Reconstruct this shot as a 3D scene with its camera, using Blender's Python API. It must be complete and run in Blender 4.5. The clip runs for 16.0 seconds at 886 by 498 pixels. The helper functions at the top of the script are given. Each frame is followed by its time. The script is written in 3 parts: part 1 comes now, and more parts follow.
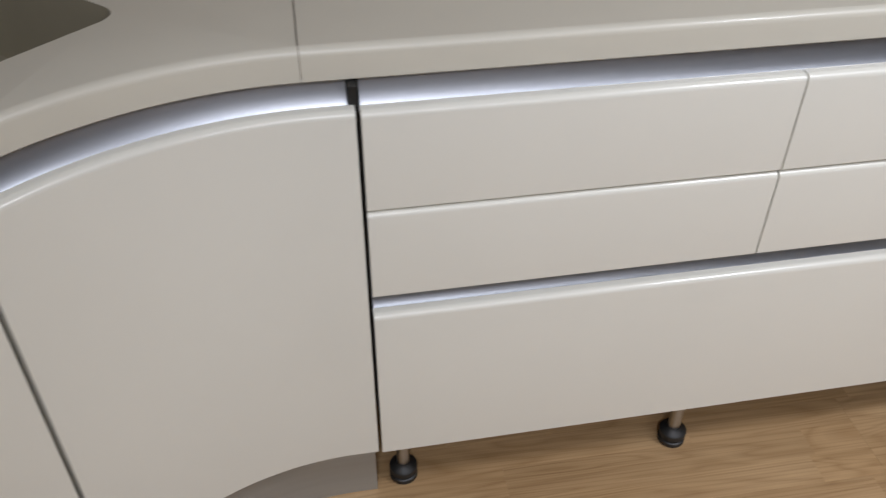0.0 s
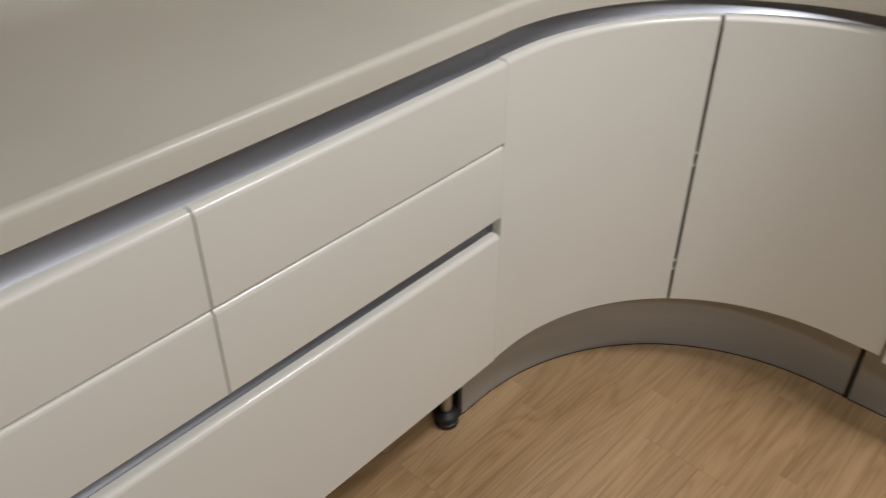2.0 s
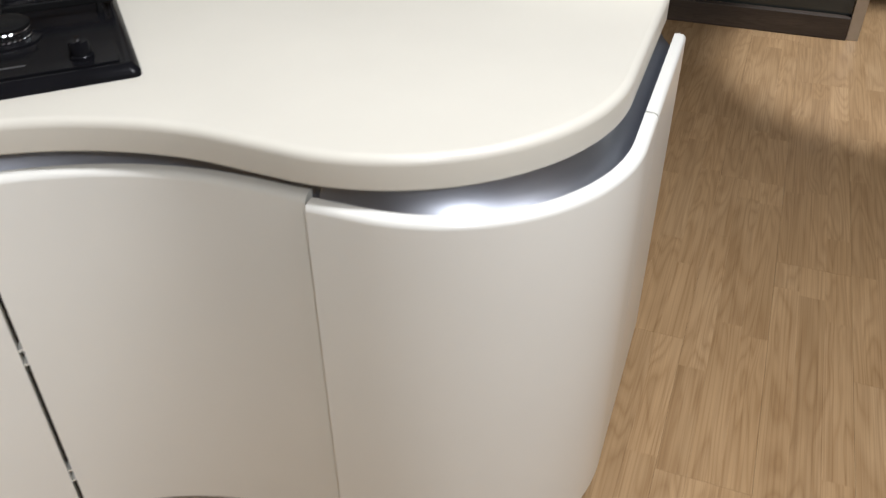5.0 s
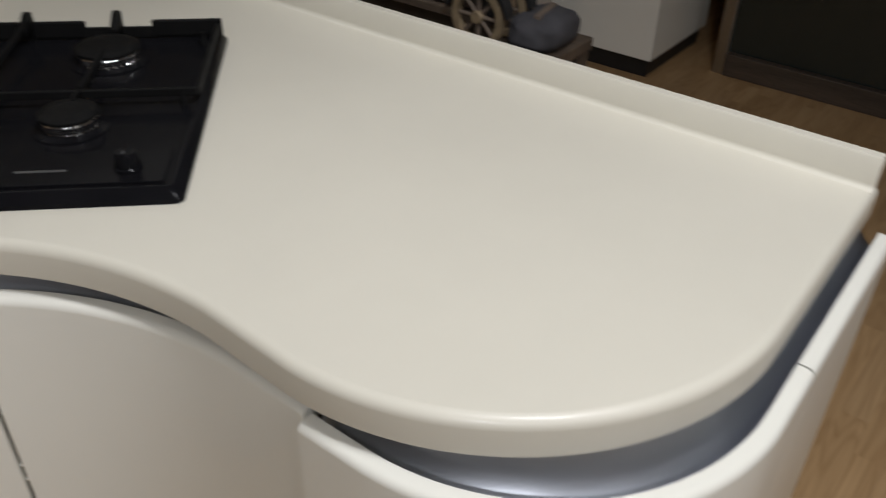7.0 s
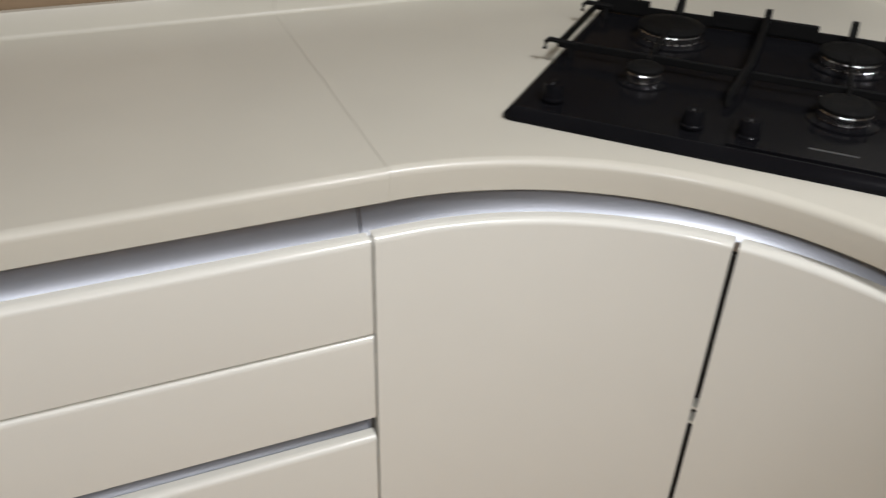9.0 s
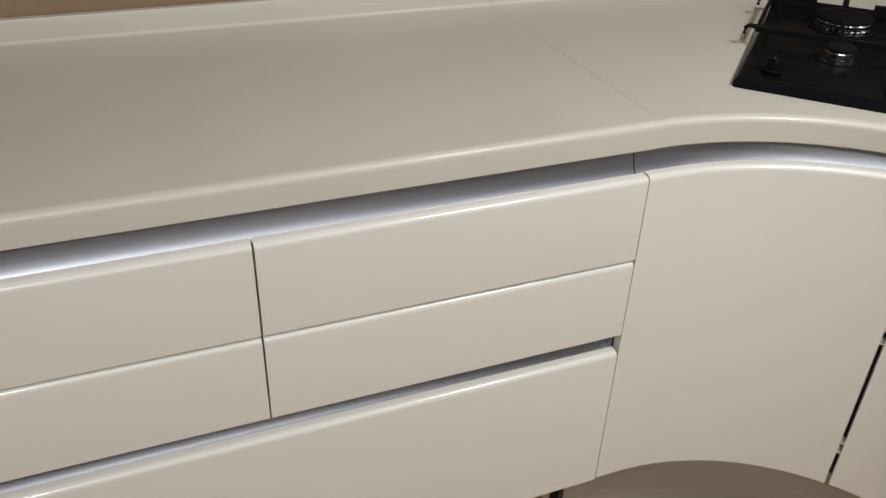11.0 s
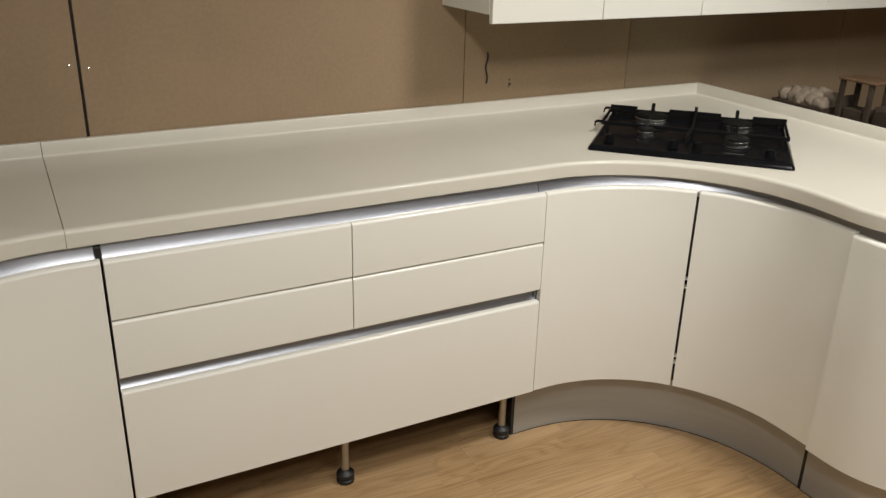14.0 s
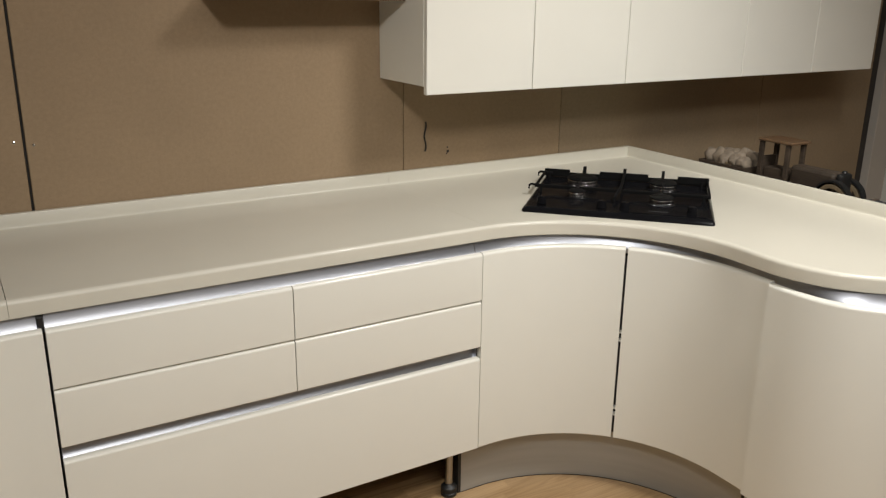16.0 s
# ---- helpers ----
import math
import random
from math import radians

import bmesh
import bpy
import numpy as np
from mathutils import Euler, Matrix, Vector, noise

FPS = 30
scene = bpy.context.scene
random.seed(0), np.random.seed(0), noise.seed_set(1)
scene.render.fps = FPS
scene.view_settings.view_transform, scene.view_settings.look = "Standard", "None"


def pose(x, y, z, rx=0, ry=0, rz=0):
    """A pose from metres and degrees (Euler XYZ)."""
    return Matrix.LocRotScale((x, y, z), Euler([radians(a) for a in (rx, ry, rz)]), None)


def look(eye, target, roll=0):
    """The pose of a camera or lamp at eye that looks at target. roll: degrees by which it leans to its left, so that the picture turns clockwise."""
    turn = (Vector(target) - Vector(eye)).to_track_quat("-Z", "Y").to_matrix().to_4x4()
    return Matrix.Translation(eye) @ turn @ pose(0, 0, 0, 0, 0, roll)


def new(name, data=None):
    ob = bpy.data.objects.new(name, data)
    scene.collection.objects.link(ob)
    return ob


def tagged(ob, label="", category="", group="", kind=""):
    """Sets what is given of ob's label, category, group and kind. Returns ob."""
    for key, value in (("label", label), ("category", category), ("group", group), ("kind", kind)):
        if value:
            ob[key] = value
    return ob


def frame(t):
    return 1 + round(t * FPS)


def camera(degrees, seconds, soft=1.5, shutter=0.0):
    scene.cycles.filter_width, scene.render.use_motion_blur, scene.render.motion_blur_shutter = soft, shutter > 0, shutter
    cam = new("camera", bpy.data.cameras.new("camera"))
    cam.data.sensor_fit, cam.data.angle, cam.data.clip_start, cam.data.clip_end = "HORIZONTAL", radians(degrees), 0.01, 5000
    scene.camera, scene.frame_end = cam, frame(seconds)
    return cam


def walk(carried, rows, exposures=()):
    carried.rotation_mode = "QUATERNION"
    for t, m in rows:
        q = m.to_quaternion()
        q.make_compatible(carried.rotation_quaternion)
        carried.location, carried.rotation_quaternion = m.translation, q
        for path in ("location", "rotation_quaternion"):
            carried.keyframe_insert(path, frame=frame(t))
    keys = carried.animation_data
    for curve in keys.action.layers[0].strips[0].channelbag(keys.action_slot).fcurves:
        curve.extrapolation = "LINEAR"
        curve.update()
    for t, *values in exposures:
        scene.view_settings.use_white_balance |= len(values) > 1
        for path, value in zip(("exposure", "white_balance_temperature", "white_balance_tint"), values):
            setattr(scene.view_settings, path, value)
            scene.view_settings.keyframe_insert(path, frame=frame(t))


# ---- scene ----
cam = camera(56.2, 16.0, 1.3, 0.35)
PATH = [
    (0, (-0.062, -0.904, 1.361), (0.22, 0.639, 0.119), 0.3),
    (0.5, (0.014, -0.862, 1.36), (0.458, 0.647, 0.124), -0.2),
    (1, (0.072, -0.808, 1.384), (0.753, 0.607, 0.146), -0.3),
    (1.5, (0.12, -0.769, 1.393), (1.061, 0.511, 0.177), 0.0),
    (2, (0.183, -0.776, 1.395), (1.391, 0.317, 0.234), -0.1),
    (2.5, (0.263, -0.826, 1.393), (1.614, 0.119, 0.26), -1.1),
    (3, (0.38, -0.915, 1.384), (1.829, -0.113, 0.262), -1.9),
    (3.5, (0.501, -0.986, 1.385), (1.987, -0.269, 0.255), -1.3),
    (4, (0.621, -1.039, 1.384), (2.141, -0.396, 0.254), -0.9),
    (4.5, (0.782, -1.032, 1.357), (2.324, -0.467, 0.215), -0.9),
    (4.7, (0.873, -1.041, 1.376), (2.403, -0.49, 0.212), -0.4),
    (6.8, (1.389, -1.067, 1.454), (2.738, -0.18, 0.274), 1.2),
    (7, (1.377, -1.039, 1.453), (2.685, -0.055, 0.303), 1.3),
    (7.5, (1.306, -0.975, 1.463), (2.475, 0.195, 0.338), 1.2),
    (8, (1.169, -0.895, 1.457), (2.223, 0.371, 0.323), 2.3),
    (8.5, (1.067, -0.844, 1.438), (1.96, 0.55, 0.316), 2.0),
    (9, (0.944, -0.826, 1.418), (1.597, 0.71, 0.316), 1.7),
    (9.5, (0.838, -0.825, 1.419), (1.325, 0.768, 0.312), 1.7),
    (9.7, (0.813, -0.825, 1.42), (1.245, 0.78, 0.309), 1.7),
    (11.8, (0.308, -1.217, 1.475), (1.059, 0.313, 0.429), 2.2),
    (12, (0.291, -1.327, 1.511), (1.035, 0.206, 0.464), 2.1),
    (12.5, (0.197, -1.539, 1.526), (0.974, 0.049, 0.591), 1.8),
    (13, (0.017, -1.668, 1.553), (0.835, -0.057, 0.696), 1.7),
    (13.5, (-0.094, -1.771, 1.575), (0.751, -0.152, 0.76), 1.6),
    (14, (-0.14, -1.862, 1.598), (0.74, -0.229, 0.85), 1.4),
    (14.5, (-0.143, -1.93, 1.601), (0.768, -0.284, 0.921), 0.9),
    (15, (-0.13, -1.953, 1.607), (0.817, -0.314, 0.96), 0.8),
    (15.5, (-0.13, -1.963, 1.608), (0.838, -0.325, 0.992), 0.6),
    (16, (-0.133, -1.966, 1.612), (0.857, -0.333, 1.018), 0.7),
]
EXPOSURES = ((0, -0.1, 5900, 13), (0.5, -0.22, 5980, 13), (1, -0.46, 6120, 13), (1.5, -0.52, 6250, 14), (2, -0.54, 6300, 13), (2.5, -0.3, 6300, 13), (3, -0.1, 6250, 13), (3.5, -0.04, 6200, 13), (4.6, 0.06, 5950, 13), (7, -0.56, 6150, 12), (8, -0.26, 6200, 12), (9, -0.3, 6200, 12), (9.6, -0.34, 6200, 12), (12, -0.34, 6450, 11), (13, -0.18, 6600, 10), (14, -0.1, 6650, 10), (16, -0.1, 6650, 10))
walk(cam, [(t, look(eye, target, roll)) for t, eye, target, roll in PATH], EXPOSURES)

# ---- light ----
world = bpy.data.worlds.new("world")
scene.world = world
world.use_nodes = True
world.node_tree.nodes["Background"].inputs[0].default_value = (0.9, 0.85, 0.8, 1)
world.node_tree.nodes["Background"].inputs[1].default_value = 0.05


def spot_lamp(eye, target, watts, cone, blend, radius, colour):
    data = bpy.data.lights.new("spot_lamp", "SPOT")
    data.energy, data.color, data.shadow_soft_size = watts, colour, radius
    data.spot_size, data.spot_blend = radians(cone), blend
    ob = new("spot_lamp", data)
    ob.matrix_world = look(eye, target)
    return ob


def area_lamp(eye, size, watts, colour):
    data = bpy.data.lights.new("fill_lamp", "AREA")
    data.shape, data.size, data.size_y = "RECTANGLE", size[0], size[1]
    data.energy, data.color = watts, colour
    ob = new("fill_lamp", data)
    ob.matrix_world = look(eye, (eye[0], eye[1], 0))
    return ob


NEUTRAL = (1.0, 0.985, 0.96)
spot_lamp((-0.3, -2.1, 2.8), (1.2, -0.3, 0.6), 150, 108, 1.0, 0.16, NEUTRAL)
spot_lamp((1.83, -1.28, 2.85), (1.85, -0.70, 0.8), 212, 124, 1.0, 0.24, NEUTRAL)
spot_lamp((4.65, -1.75, 2.85), (4.6, -1.75, 0), 300, 34, 0.5, 0.06, NEUTRAL)
# added soft fill for the door fronts, no known fixture behind it
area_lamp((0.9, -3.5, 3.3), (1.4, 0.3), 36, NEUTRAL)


# ---- materials ----
def material(name, colour=(0.8, 0.8, 0.8), rough=0.5, metal=0.0, coat=0.0):
    m = bpy.data.materials.new(name)
    m.use_nodes = True
    b = m.node_tree.nodes["Principled BSDF"]
    b.inputs["Base Color"].default_value = (*colour, 1)
    b.inputs["Roughness"].default_value = rough
    b.inputs["Metallic"].default_value = metal
    b.inputs["Coat Weight"].default_value = coat
    b.inputs["Coat Roughness"].default_value = 0.08
    return m


def node(m, kind, **values):
    n = m.node_tree.nodes.new(kind)
    for key, value in values.items():
        n.inputs[key].default_value = value
    return n


def link(m, a, b):
    m.node_tree.links.new(a, b)


def coords(m, scale=(1, 1, 1), which="Object"):
    tc = node(m, "ShaderNodeTexCoord")
    mp = node(m, "ShaderNodeMapping")
    mp.inputs["Scale"].default_value = scale
    link(m, tc.outputs[which], mp.inputs["Vector"])
    return mp.outputs["Vector"]


def ramp(m, fac, stops):
    r = node(m, "ShaderNodeValToRGB")
    els = r.color_ramp.elements
    while len(els) < len(stops):
        els.new(0.5)
    for e, (p, c) in zip(els, stops):
        e.position, e.color = p, (*c, 1)
    link(m, fac, r.inputs["Fac"])
    return r.outputs["Color"]


def vary(m, colour, amount, scale, bump=0.0, bump_scale=200.0, rough=None, stretch=(1, 1, 1)):
    """Slight mottling of the colour and gloss at two sizes, and a fine relief."""
    b = m.node_tree.nodes["Principled BSDF"]
    v = coords(m, stretch)
    big = node(m, "ShaderNodeTexNoise", Scale=scale, Detail=4.0, Roughness=0.6)
    link(m, v, big.inputs["Vector"])
    lo = tuple(c * (1 - amount) for c in colour)
    hi = tuple(min(1, c * (1 + amount)) for c in colour)
    link(m, ramp(m, big.outputs["Fac"], ((0.3, lo), (0.7, hi))), b.inputs["Base Color"])
    if rough:
        r = node(m, "ShaderNodeMapRange")
        r.inputs["To Min"].default_value, r.inputs["To Max"].default_value = rough
        link(m, big.outputs["Fac"], r.inputs["Value"])
        link(m, r.outputs["Result"], b.inputs["Roughness"])
    if bump:
        fine = node(m, "ShaderNodeTexNoise", Scale=bump_scale, Detail=3.0)
        link(m, v, fine.inputs["Vector"])
        bp = node(m, "ShaderNodeBump", Strength=bump, Distance=0.001)
        link(m, fine.outputs["Fac"], bp.inputs["Height"])
        link(m, bp.outputs["Normal"], b.inputs["Normal"])
    return m


CREAM = (0.738, 0.730, 0.662)
lacquer = vary(material("cream_lacquer", CREAM, 0.3, coat=0.35), CREAM, 0.015, 3.0, 0.03, 60.0, (0.26, 0.36))
WORKTOP = (0.596, 0.572, 0.490)
solid = vary(material("worktop_resin", WORKTOP, 0.4, coat=0.15), WORKTOP, 0.02, 5.0, 0.04, 400.0, (0.36, 0.46))
# darker than the worktop: the shade inside the bowl is in this colour
sink_m = vary(material("shaded_sink_resin", (0.26, 0.235, 0.17), 0.45), (0.26, 0.235, 0.17), 0.04, 8.0, 0.05, 300.0)
WHITE = (0.78, 0.77, 0.70)
white = vary(material("white_lacquer", WHITE, 0.35, coat=0.3), WHITE, 0.012, 3.0, 0.02, 80.0)
alu = vary(material("brushed_aluminium", (0.44, 0.46, 0.505), 0.34, 1.0), (0.44, 0.46, 0.505), 0.05, 6.0, 0.05, 300.0, (0.34, 0.40), (0.2, 0.2, 8))
plinth_alu = vary(material("plinth_aluminium", (0.41, 0.415, 0.40), 0.45, 0.6), (0.41, 0.415, 0.40), 0.06, 5.0, 0.06, 300.0, (0.40, 0.52), (0.3, 0.3, 6))
black = vary(material("black_rubber", (0.012, 0.012, 0.012), 0.5), (0.012, 0.012, 0.012), 0.2, 20.0)
# near-black seen through joints; in the door gaps it holds their shade
dark = vary(material("dark_gap", (0.035, 0.031, 0.027), 0.8), (0.035, 0.031, 0.027), 0.2, 20.0)
board = vary(material("carcass_board", (0.35, 0.33, 0.30), 0.6), (0.35, 0.33, 0.30), 0.04, 8.0)
enamel = vary(material("black_enamel", (0.006, 0.006, 0.007), 0.3), (0.006, 0.006, 0.007), 0.15, 12.0, 0.05, 300.0, (0.13, 0.21))
enamel.node_tree.nodes["Principled BSDF"].inputs["Specular IOR Level"].default_value = 0.045
iron = vary(material("cast_iron", (0.005, 0.005, 0.005), 0.6), (0.005, 0.005, 0.005), 0.2, 40.0, 0.3, 500.0, (0.5, 0.7))
iron.node_tree.nodes["Principled BSDF"].inputs["Specular IOR Level"].default_value = 0.1
chrome = vary(material("burner_metal", (0.66, 0.66, 0.66), 0.2, 1.0), (0.66, 0.66, 0.66), 0.08, 40.0, 0.05, 300.0, (0.10, 0.2))
steel = vary(material("leg_steel", (0.45, 0.44, 0.42), 0.3, 1.0), (0.45, 0.44, 0.42), 0.05, 30.0)
grey_paint = vary(material("grey_print", (0.055, 0.055, 0.055), 0.5), (0.055, 0.055, 0.055), 0.1, 20.0)
plaster = vary(material("plaster", (0.42, 0.39, 0.35), 0.85), (0.42, 0.39, 0.35), 0.04, 2.0, 0.1, 150.0)
ceiling_paint = vary(material("ceiling_paint", (0.75, 0.72, 0.67), 0.9), (0.75, 0.72, 0.67), 0.02, 2.0, 0.1, 150.0)
cloth = vary(material("grey_cloth", (0.035, 0.034, 0.038), 0.9), (0.035, 0.034, 0.038), 0.25, 18.0, 0.5, 300.0)
strap_m = vary(material("tan_strap", (0.10, 0.075, 0.055), 0.8), (0.10, 0.075, 0.055), 0.15, 30.0)
pale = vary(material("pale_stone", (0.27, 0.22, 0.165), 0.8), (0.27, 0.22, 0.165), 0.25, 25.0, 0.3, 120.0)
tyre_m = vary(material("tan_rim", (0.16, 0.12, 0.07), 0.6), (0.16, 0.12, 0.07), 0.2, 30.0)


def wood(name, dark_c, mid_c, light_c, along=0, scale=1.0, rough=(0.26, 0.40), coat=0.0):
    m = material(name, mid_c, 0.4, coat=coat)
    b = m.node_tree.nodes["Principled BSDF"]
    tc = node(m, "ShaderNodeTexCoord")
    info = node(m, "ShaderNodeObjectInfo")
    shift = node(m, "ShaderNodeVectorMath")
    shift.operation = "MULTIPLY_ADD"
    shift.inputs[1].default_value = (37.0, 53.0, 11.0)
    link(m, info.outputs["Random"], shift.inputs[0])
    link(m, tc.outputs["Object"], shift.inputs[2])
    mp = node(m, "ShaderNodeMapping")
    s = [6.5 * scale] * 3
    s[along] = 0.8 * scale
    mp.inputs["Scale"].default_value = s
    link(m, shift.outputs[0], mp.inputs["Vector"])
    flow = node(m, "ShaderNodeTexNoise", Scale=1.0, Detail=2.0, Roughness=0.5, Distortion=0.5)
    link(m, mp.outputs["Vector"], flow.inputs["Vector"])
    # growth rings: contour lines of a slow field
    mul = node(m, "ShaderNodeMath")
    mul.operation = "MULTIPLY"
    mul.inputs[1].default_value = 13.0
    link(m, flow.outputs["Fac"], mul.inputs[0])
    saw = node(m, "ShaderNodeMath")
    saw.operation = "PINGPONG"
    saw.inputs[1].default_value = 1.0
    link(m, mul.outputs[0], saw.inputs[0])
    mp2 = node(m, "ShaderNodeMapping")
    s2 = [170.0 * scale] * 3
    s2[along] = 5.0 * scale
    mp2.inputs["Scale"].default_value = s2
    link(m, shift.outputs[0], mp2.inputs["Vector"])
    pores = node(m, "ShaderNodeTexNoise", Scale=1.0, Detail=3.0, Roughness=0.65)
    link(m, mp2.outputs["Vector"], pores.inputs["Vector"])
    rings = ramp(m, saw.outputs[0], ((0.0, (0.83, 0.80, 0.765)), (0.20, (0.98, 0.98, 0.98)), (1.0, (1.06, 1.06, 1.06))))
    broad = node(m, "ShaderNodeTexNoise", Scale=0.45, Detail=2.0)
    link(m, mp.outputs["Vector"], broad.inputs["Vector"])
    blend = node(m, "ShaderNodeMath")
    blend.operation = "MULTIPLY_ADD"
    blend.inputs[1].default_value = 0.60
    half = node(m, "ShaderNodeMath")
    half.operation = "MULTIPLY"
    half.inputs[1].default_value = 0.40
    link(m, pores.outputs["Fac"], half.inputs[0])
    link(m, broad.outputs["Fac"], blend.inputs[0])
    link(m, half.outputs[0], blend.inputs[2])
    grain = ramp(m, blend.outputs[0], ((0.32, dark_c), (0.50, mid_c), (0.68, light_c)))
    tint = node(m, "ShaderNodeMix")
    tint.data_type, tint.blend_type = "RGBA", "MULTIPLY"
    tint.inputs[0].default_value = 1.0
    link(m, grain, tint.inputs[6])
    link(m, rings, tint.inputs[7])
    tone = tint.outputs[2]
    hsv = node(m, "ShaderNodeHueSaturation")
    rng = node(m, "ShaderNodeMapRange")
    rng.inputs["To Min"].default_value, rng.inputs["To Max"].default_value = 0.94, 1.05
    link(m, info.outputs["Random"], rng.inputs["Value"])
    link(m, rng.outputs["Result"], hsv.inputs["Value"])
    link(m, tone, hsv.inputs["Color"])
    link(m, hsv.outputs["Color"], b.inputs["Base Color"])
    r = node(m, "ShaderNodeMapRange")
    r.inputs["To Min"].default_value, r.inputs["To Max"].default_value = rough[1], rough[0]
    link(m, pores.outputs["Fac"], r.inputs["Value"])
    link(m, r.outputs["Result"], b.inputs["Roughness"])
    bp = node(m, "ShaderNodeBump", Strength=0.12, Distance=0.001)
    link(m, pores.outputs["Fac"], bp.inputs["Height"])
    link(m, bp.outputs["Normal"], b.inputs["Normal"])
    return m




def oak_floor():
    """Straight-grained pale oak: fine dark lines along the stave, some with arched figure, each stave of its own tone."""
    m = material("oak_laminate", (0.34, 0.22, 0.115), 0.36)
    b = m.node_tree.nodes["Principled BSDF"]
    tc = node(m, "ShaderNodeTexCoord")
    info = node(m, "ShaderNodeObjectInfo")
    geo = node(m, "ShaderNodeNewGeometry")
    own = node(m, "ShaderNodeMath")
    own.operation = "ADD"
    link(m, info.outputs["Random"], own.inputs[0])
    link(m, geo.outputs["Random Per Island"], own.inputs[1])
    shift = node(m, "ShaderNodeVectorMath")
    shift.operation = "MULTIPLY_ADD"
    shift.inputs[1].default_value = (41.0, 67.0, 23.0)
    link(m, own.outputs[0], shift.inputs[0])
    link(m, tc.outputs["Object"], shift.inputs[2])

    def stretched(along, across, detail, rough, distortion=0.0):
        mp = node(m, "ShaderNodeMapping")
        mp.inputs["Scale"].default_value = (along, across, across)
        link(m, shift.outputs[0], mp.inputs["Vector"])
        n = node(m, "ShaderNodeTexNoise", Scale=1.0, Detail=detail, Roughness=rough, Distortion=distortion)
        link(m, mp.outputs["Vector"], n.inputs["Vector"])
        return n.outputs["Fac"]

    def mix(a, c, how="MULTIPLY"):
        mx = node(m, "ShaderNodeMix")
        mx.data_type, mx.blend_type = "RGBA", how
        mx.inputs[0].default_value = 1.0
        link(m, a, mx.inputs[6])
        link(m, c, mx.inputs[7])
        return mx.outputs[2]

    field = stretched(1.2, 11.0, 2.0, 0.45, 0.5)
    mul = node(m, "ShaderNodeMath")
    mul.operation = "MULTIPLY"
    mul.inputs[1].default_value = 12.0
    link(m, field, mul.inputs[0])
    saw = node(m, "ShaderNodeMath")
    saw.operation = "FRACT"
    link(m, mul.outputs[0], saw.inputs[0])
    rings = ramp(m, saw.outputs[0], ((0.0, (0.85, 0.815, 0.77)), (0.18, (0.95, 0.94, 0.925)), (0.45, (1.04, 1.04, 1.04)), (0.75, (1.0, 1.0, 0.99)), (1.0, (0.84, 0.80, 0.75))))
    streak = stretched(1.8, 230.0, 3.0, 0.6)
    lines = ramp(m, streak, ((0.36, (0.85, 0.82, 0.78)), (0.50, (0.99, 0.99, 0.985)), (0.66, (1.06, 1.06, 1.055))))
    cloud = stretched(1.6, 7.0, 3.0, 0.55)
    base = ramp(m, cloud, ((0.30, (0.352, 0.224, 0.109)), (0.50, (0.400, 0.260, 0.131)), (0.72, (0.452, 0.303, 0.160))))
    tone = mix(mix(base, rings), lines)
    hsv = node(m, "ShaderNodeHueSaturation")
    rng = node(m, "ShaderNodeMapRange")
    rng.inputs["To Min"].default_value, rng.inputs["To Max"].default_value = 0.94, 1.06
    link(m, geo.outputs["Random Per Island"], rng.inputs["Value"])
    link(m, rng.outputs["Result"], hsv.inputs["Value"])
    link(m, tone, hsv.inputs["Color"])
    link(m, hsv.outputs["Color"], b.inputs["Base Color"])
    r = node(m, "ShaderNodeMapRange")
    r.inputs["To Min"].default_value, r.inputs["To Max"].default_value = 0.46, 0.30
    link(m, streak, r.inputs["Value"])
    link(m, r.outputs["Result"], b.inputs["Roughness"])
    bp = node(m, "ShaderNodeBump", Strength=0.10, Distance=0.001)
    link(m, streak, bp.inputs["Height"])
    link(m, bp.outputs["Normal"], b.inputs["Normal"])
    return m


oak = oak_floor()
old_wood = wood("old_wood", (0.028, 0.020, 0.014), (0.055, 0.040, 0.028), (0.09, 0.066, 0.046), along=1, scale=3.0, rough=(0.5, 0.7))
shelf_wood = wood("shelf_wood", (0.08, 0.045, 0.025), (0.15, 0.09, 0.05), (0.22, 0.14, 0.08), scale=2.0)


def mdf_material(name, low, high):
    m = material(name, high, 0.7)
    b = m.node_tree.nodes["Principled BSDF"]
    v = coords(m)
    fibre = node(m, "ShaderNodeTexNoise", Scale=70.0, Detail=6.0, Roughness=0.7)
    blot = node(m, "ShaderNodeTexNoise", Scale=2.2, Detail=4.0, Roughness=0.6)
    link(m, v, fibre.inputs["Vector"])
    link(m, v, blot.inputs["Vector"])
    c1 = ramp(m, fibre.outputs["Fac"], ((0.3, low), (0.7, high)))
    c2 = ramp(m, blot.outputs["Fac"], ((0.3, (0.86, 0.86, 0.86)), (0.7, (1.0, 1.0, 1.0))))
    mx = node(m, "ShaderNodeMix")
    mx.data_type, mx.blend_type = "RGBA", "MULTIPLY"
    mx.inputs[0].default_value = 1.0
    link(m, c1, mx.inputs[6])
    link(m, c2, mx.inputs[7])
    link(m, mx.outputs[2], b.inputs["Base Color"])
    bp = node(m, "ShaderNodeBump", Strength=0.1, Distance=0.001)
    link(m, fibre.outputs["Fac"], bp.inputs["Height"])
    link(m, bp.outputs["Normal"], b.inputs["Normal"])
    return m


mdf = mdf_material("mdf_board", (0.285, 0.200, 0.117), (0.335, 0.237, 0.142))
# greyer copy of the board, shade under the wall cabinets in its colour
shaded_mdf = mdf_material("shaded_mdf_board", (0.252, 0.186, 0.114), (0.297, 0.220, 0.138))
glass = material("dark_glass", (0.02, 0.025, 0.022), 0.05)
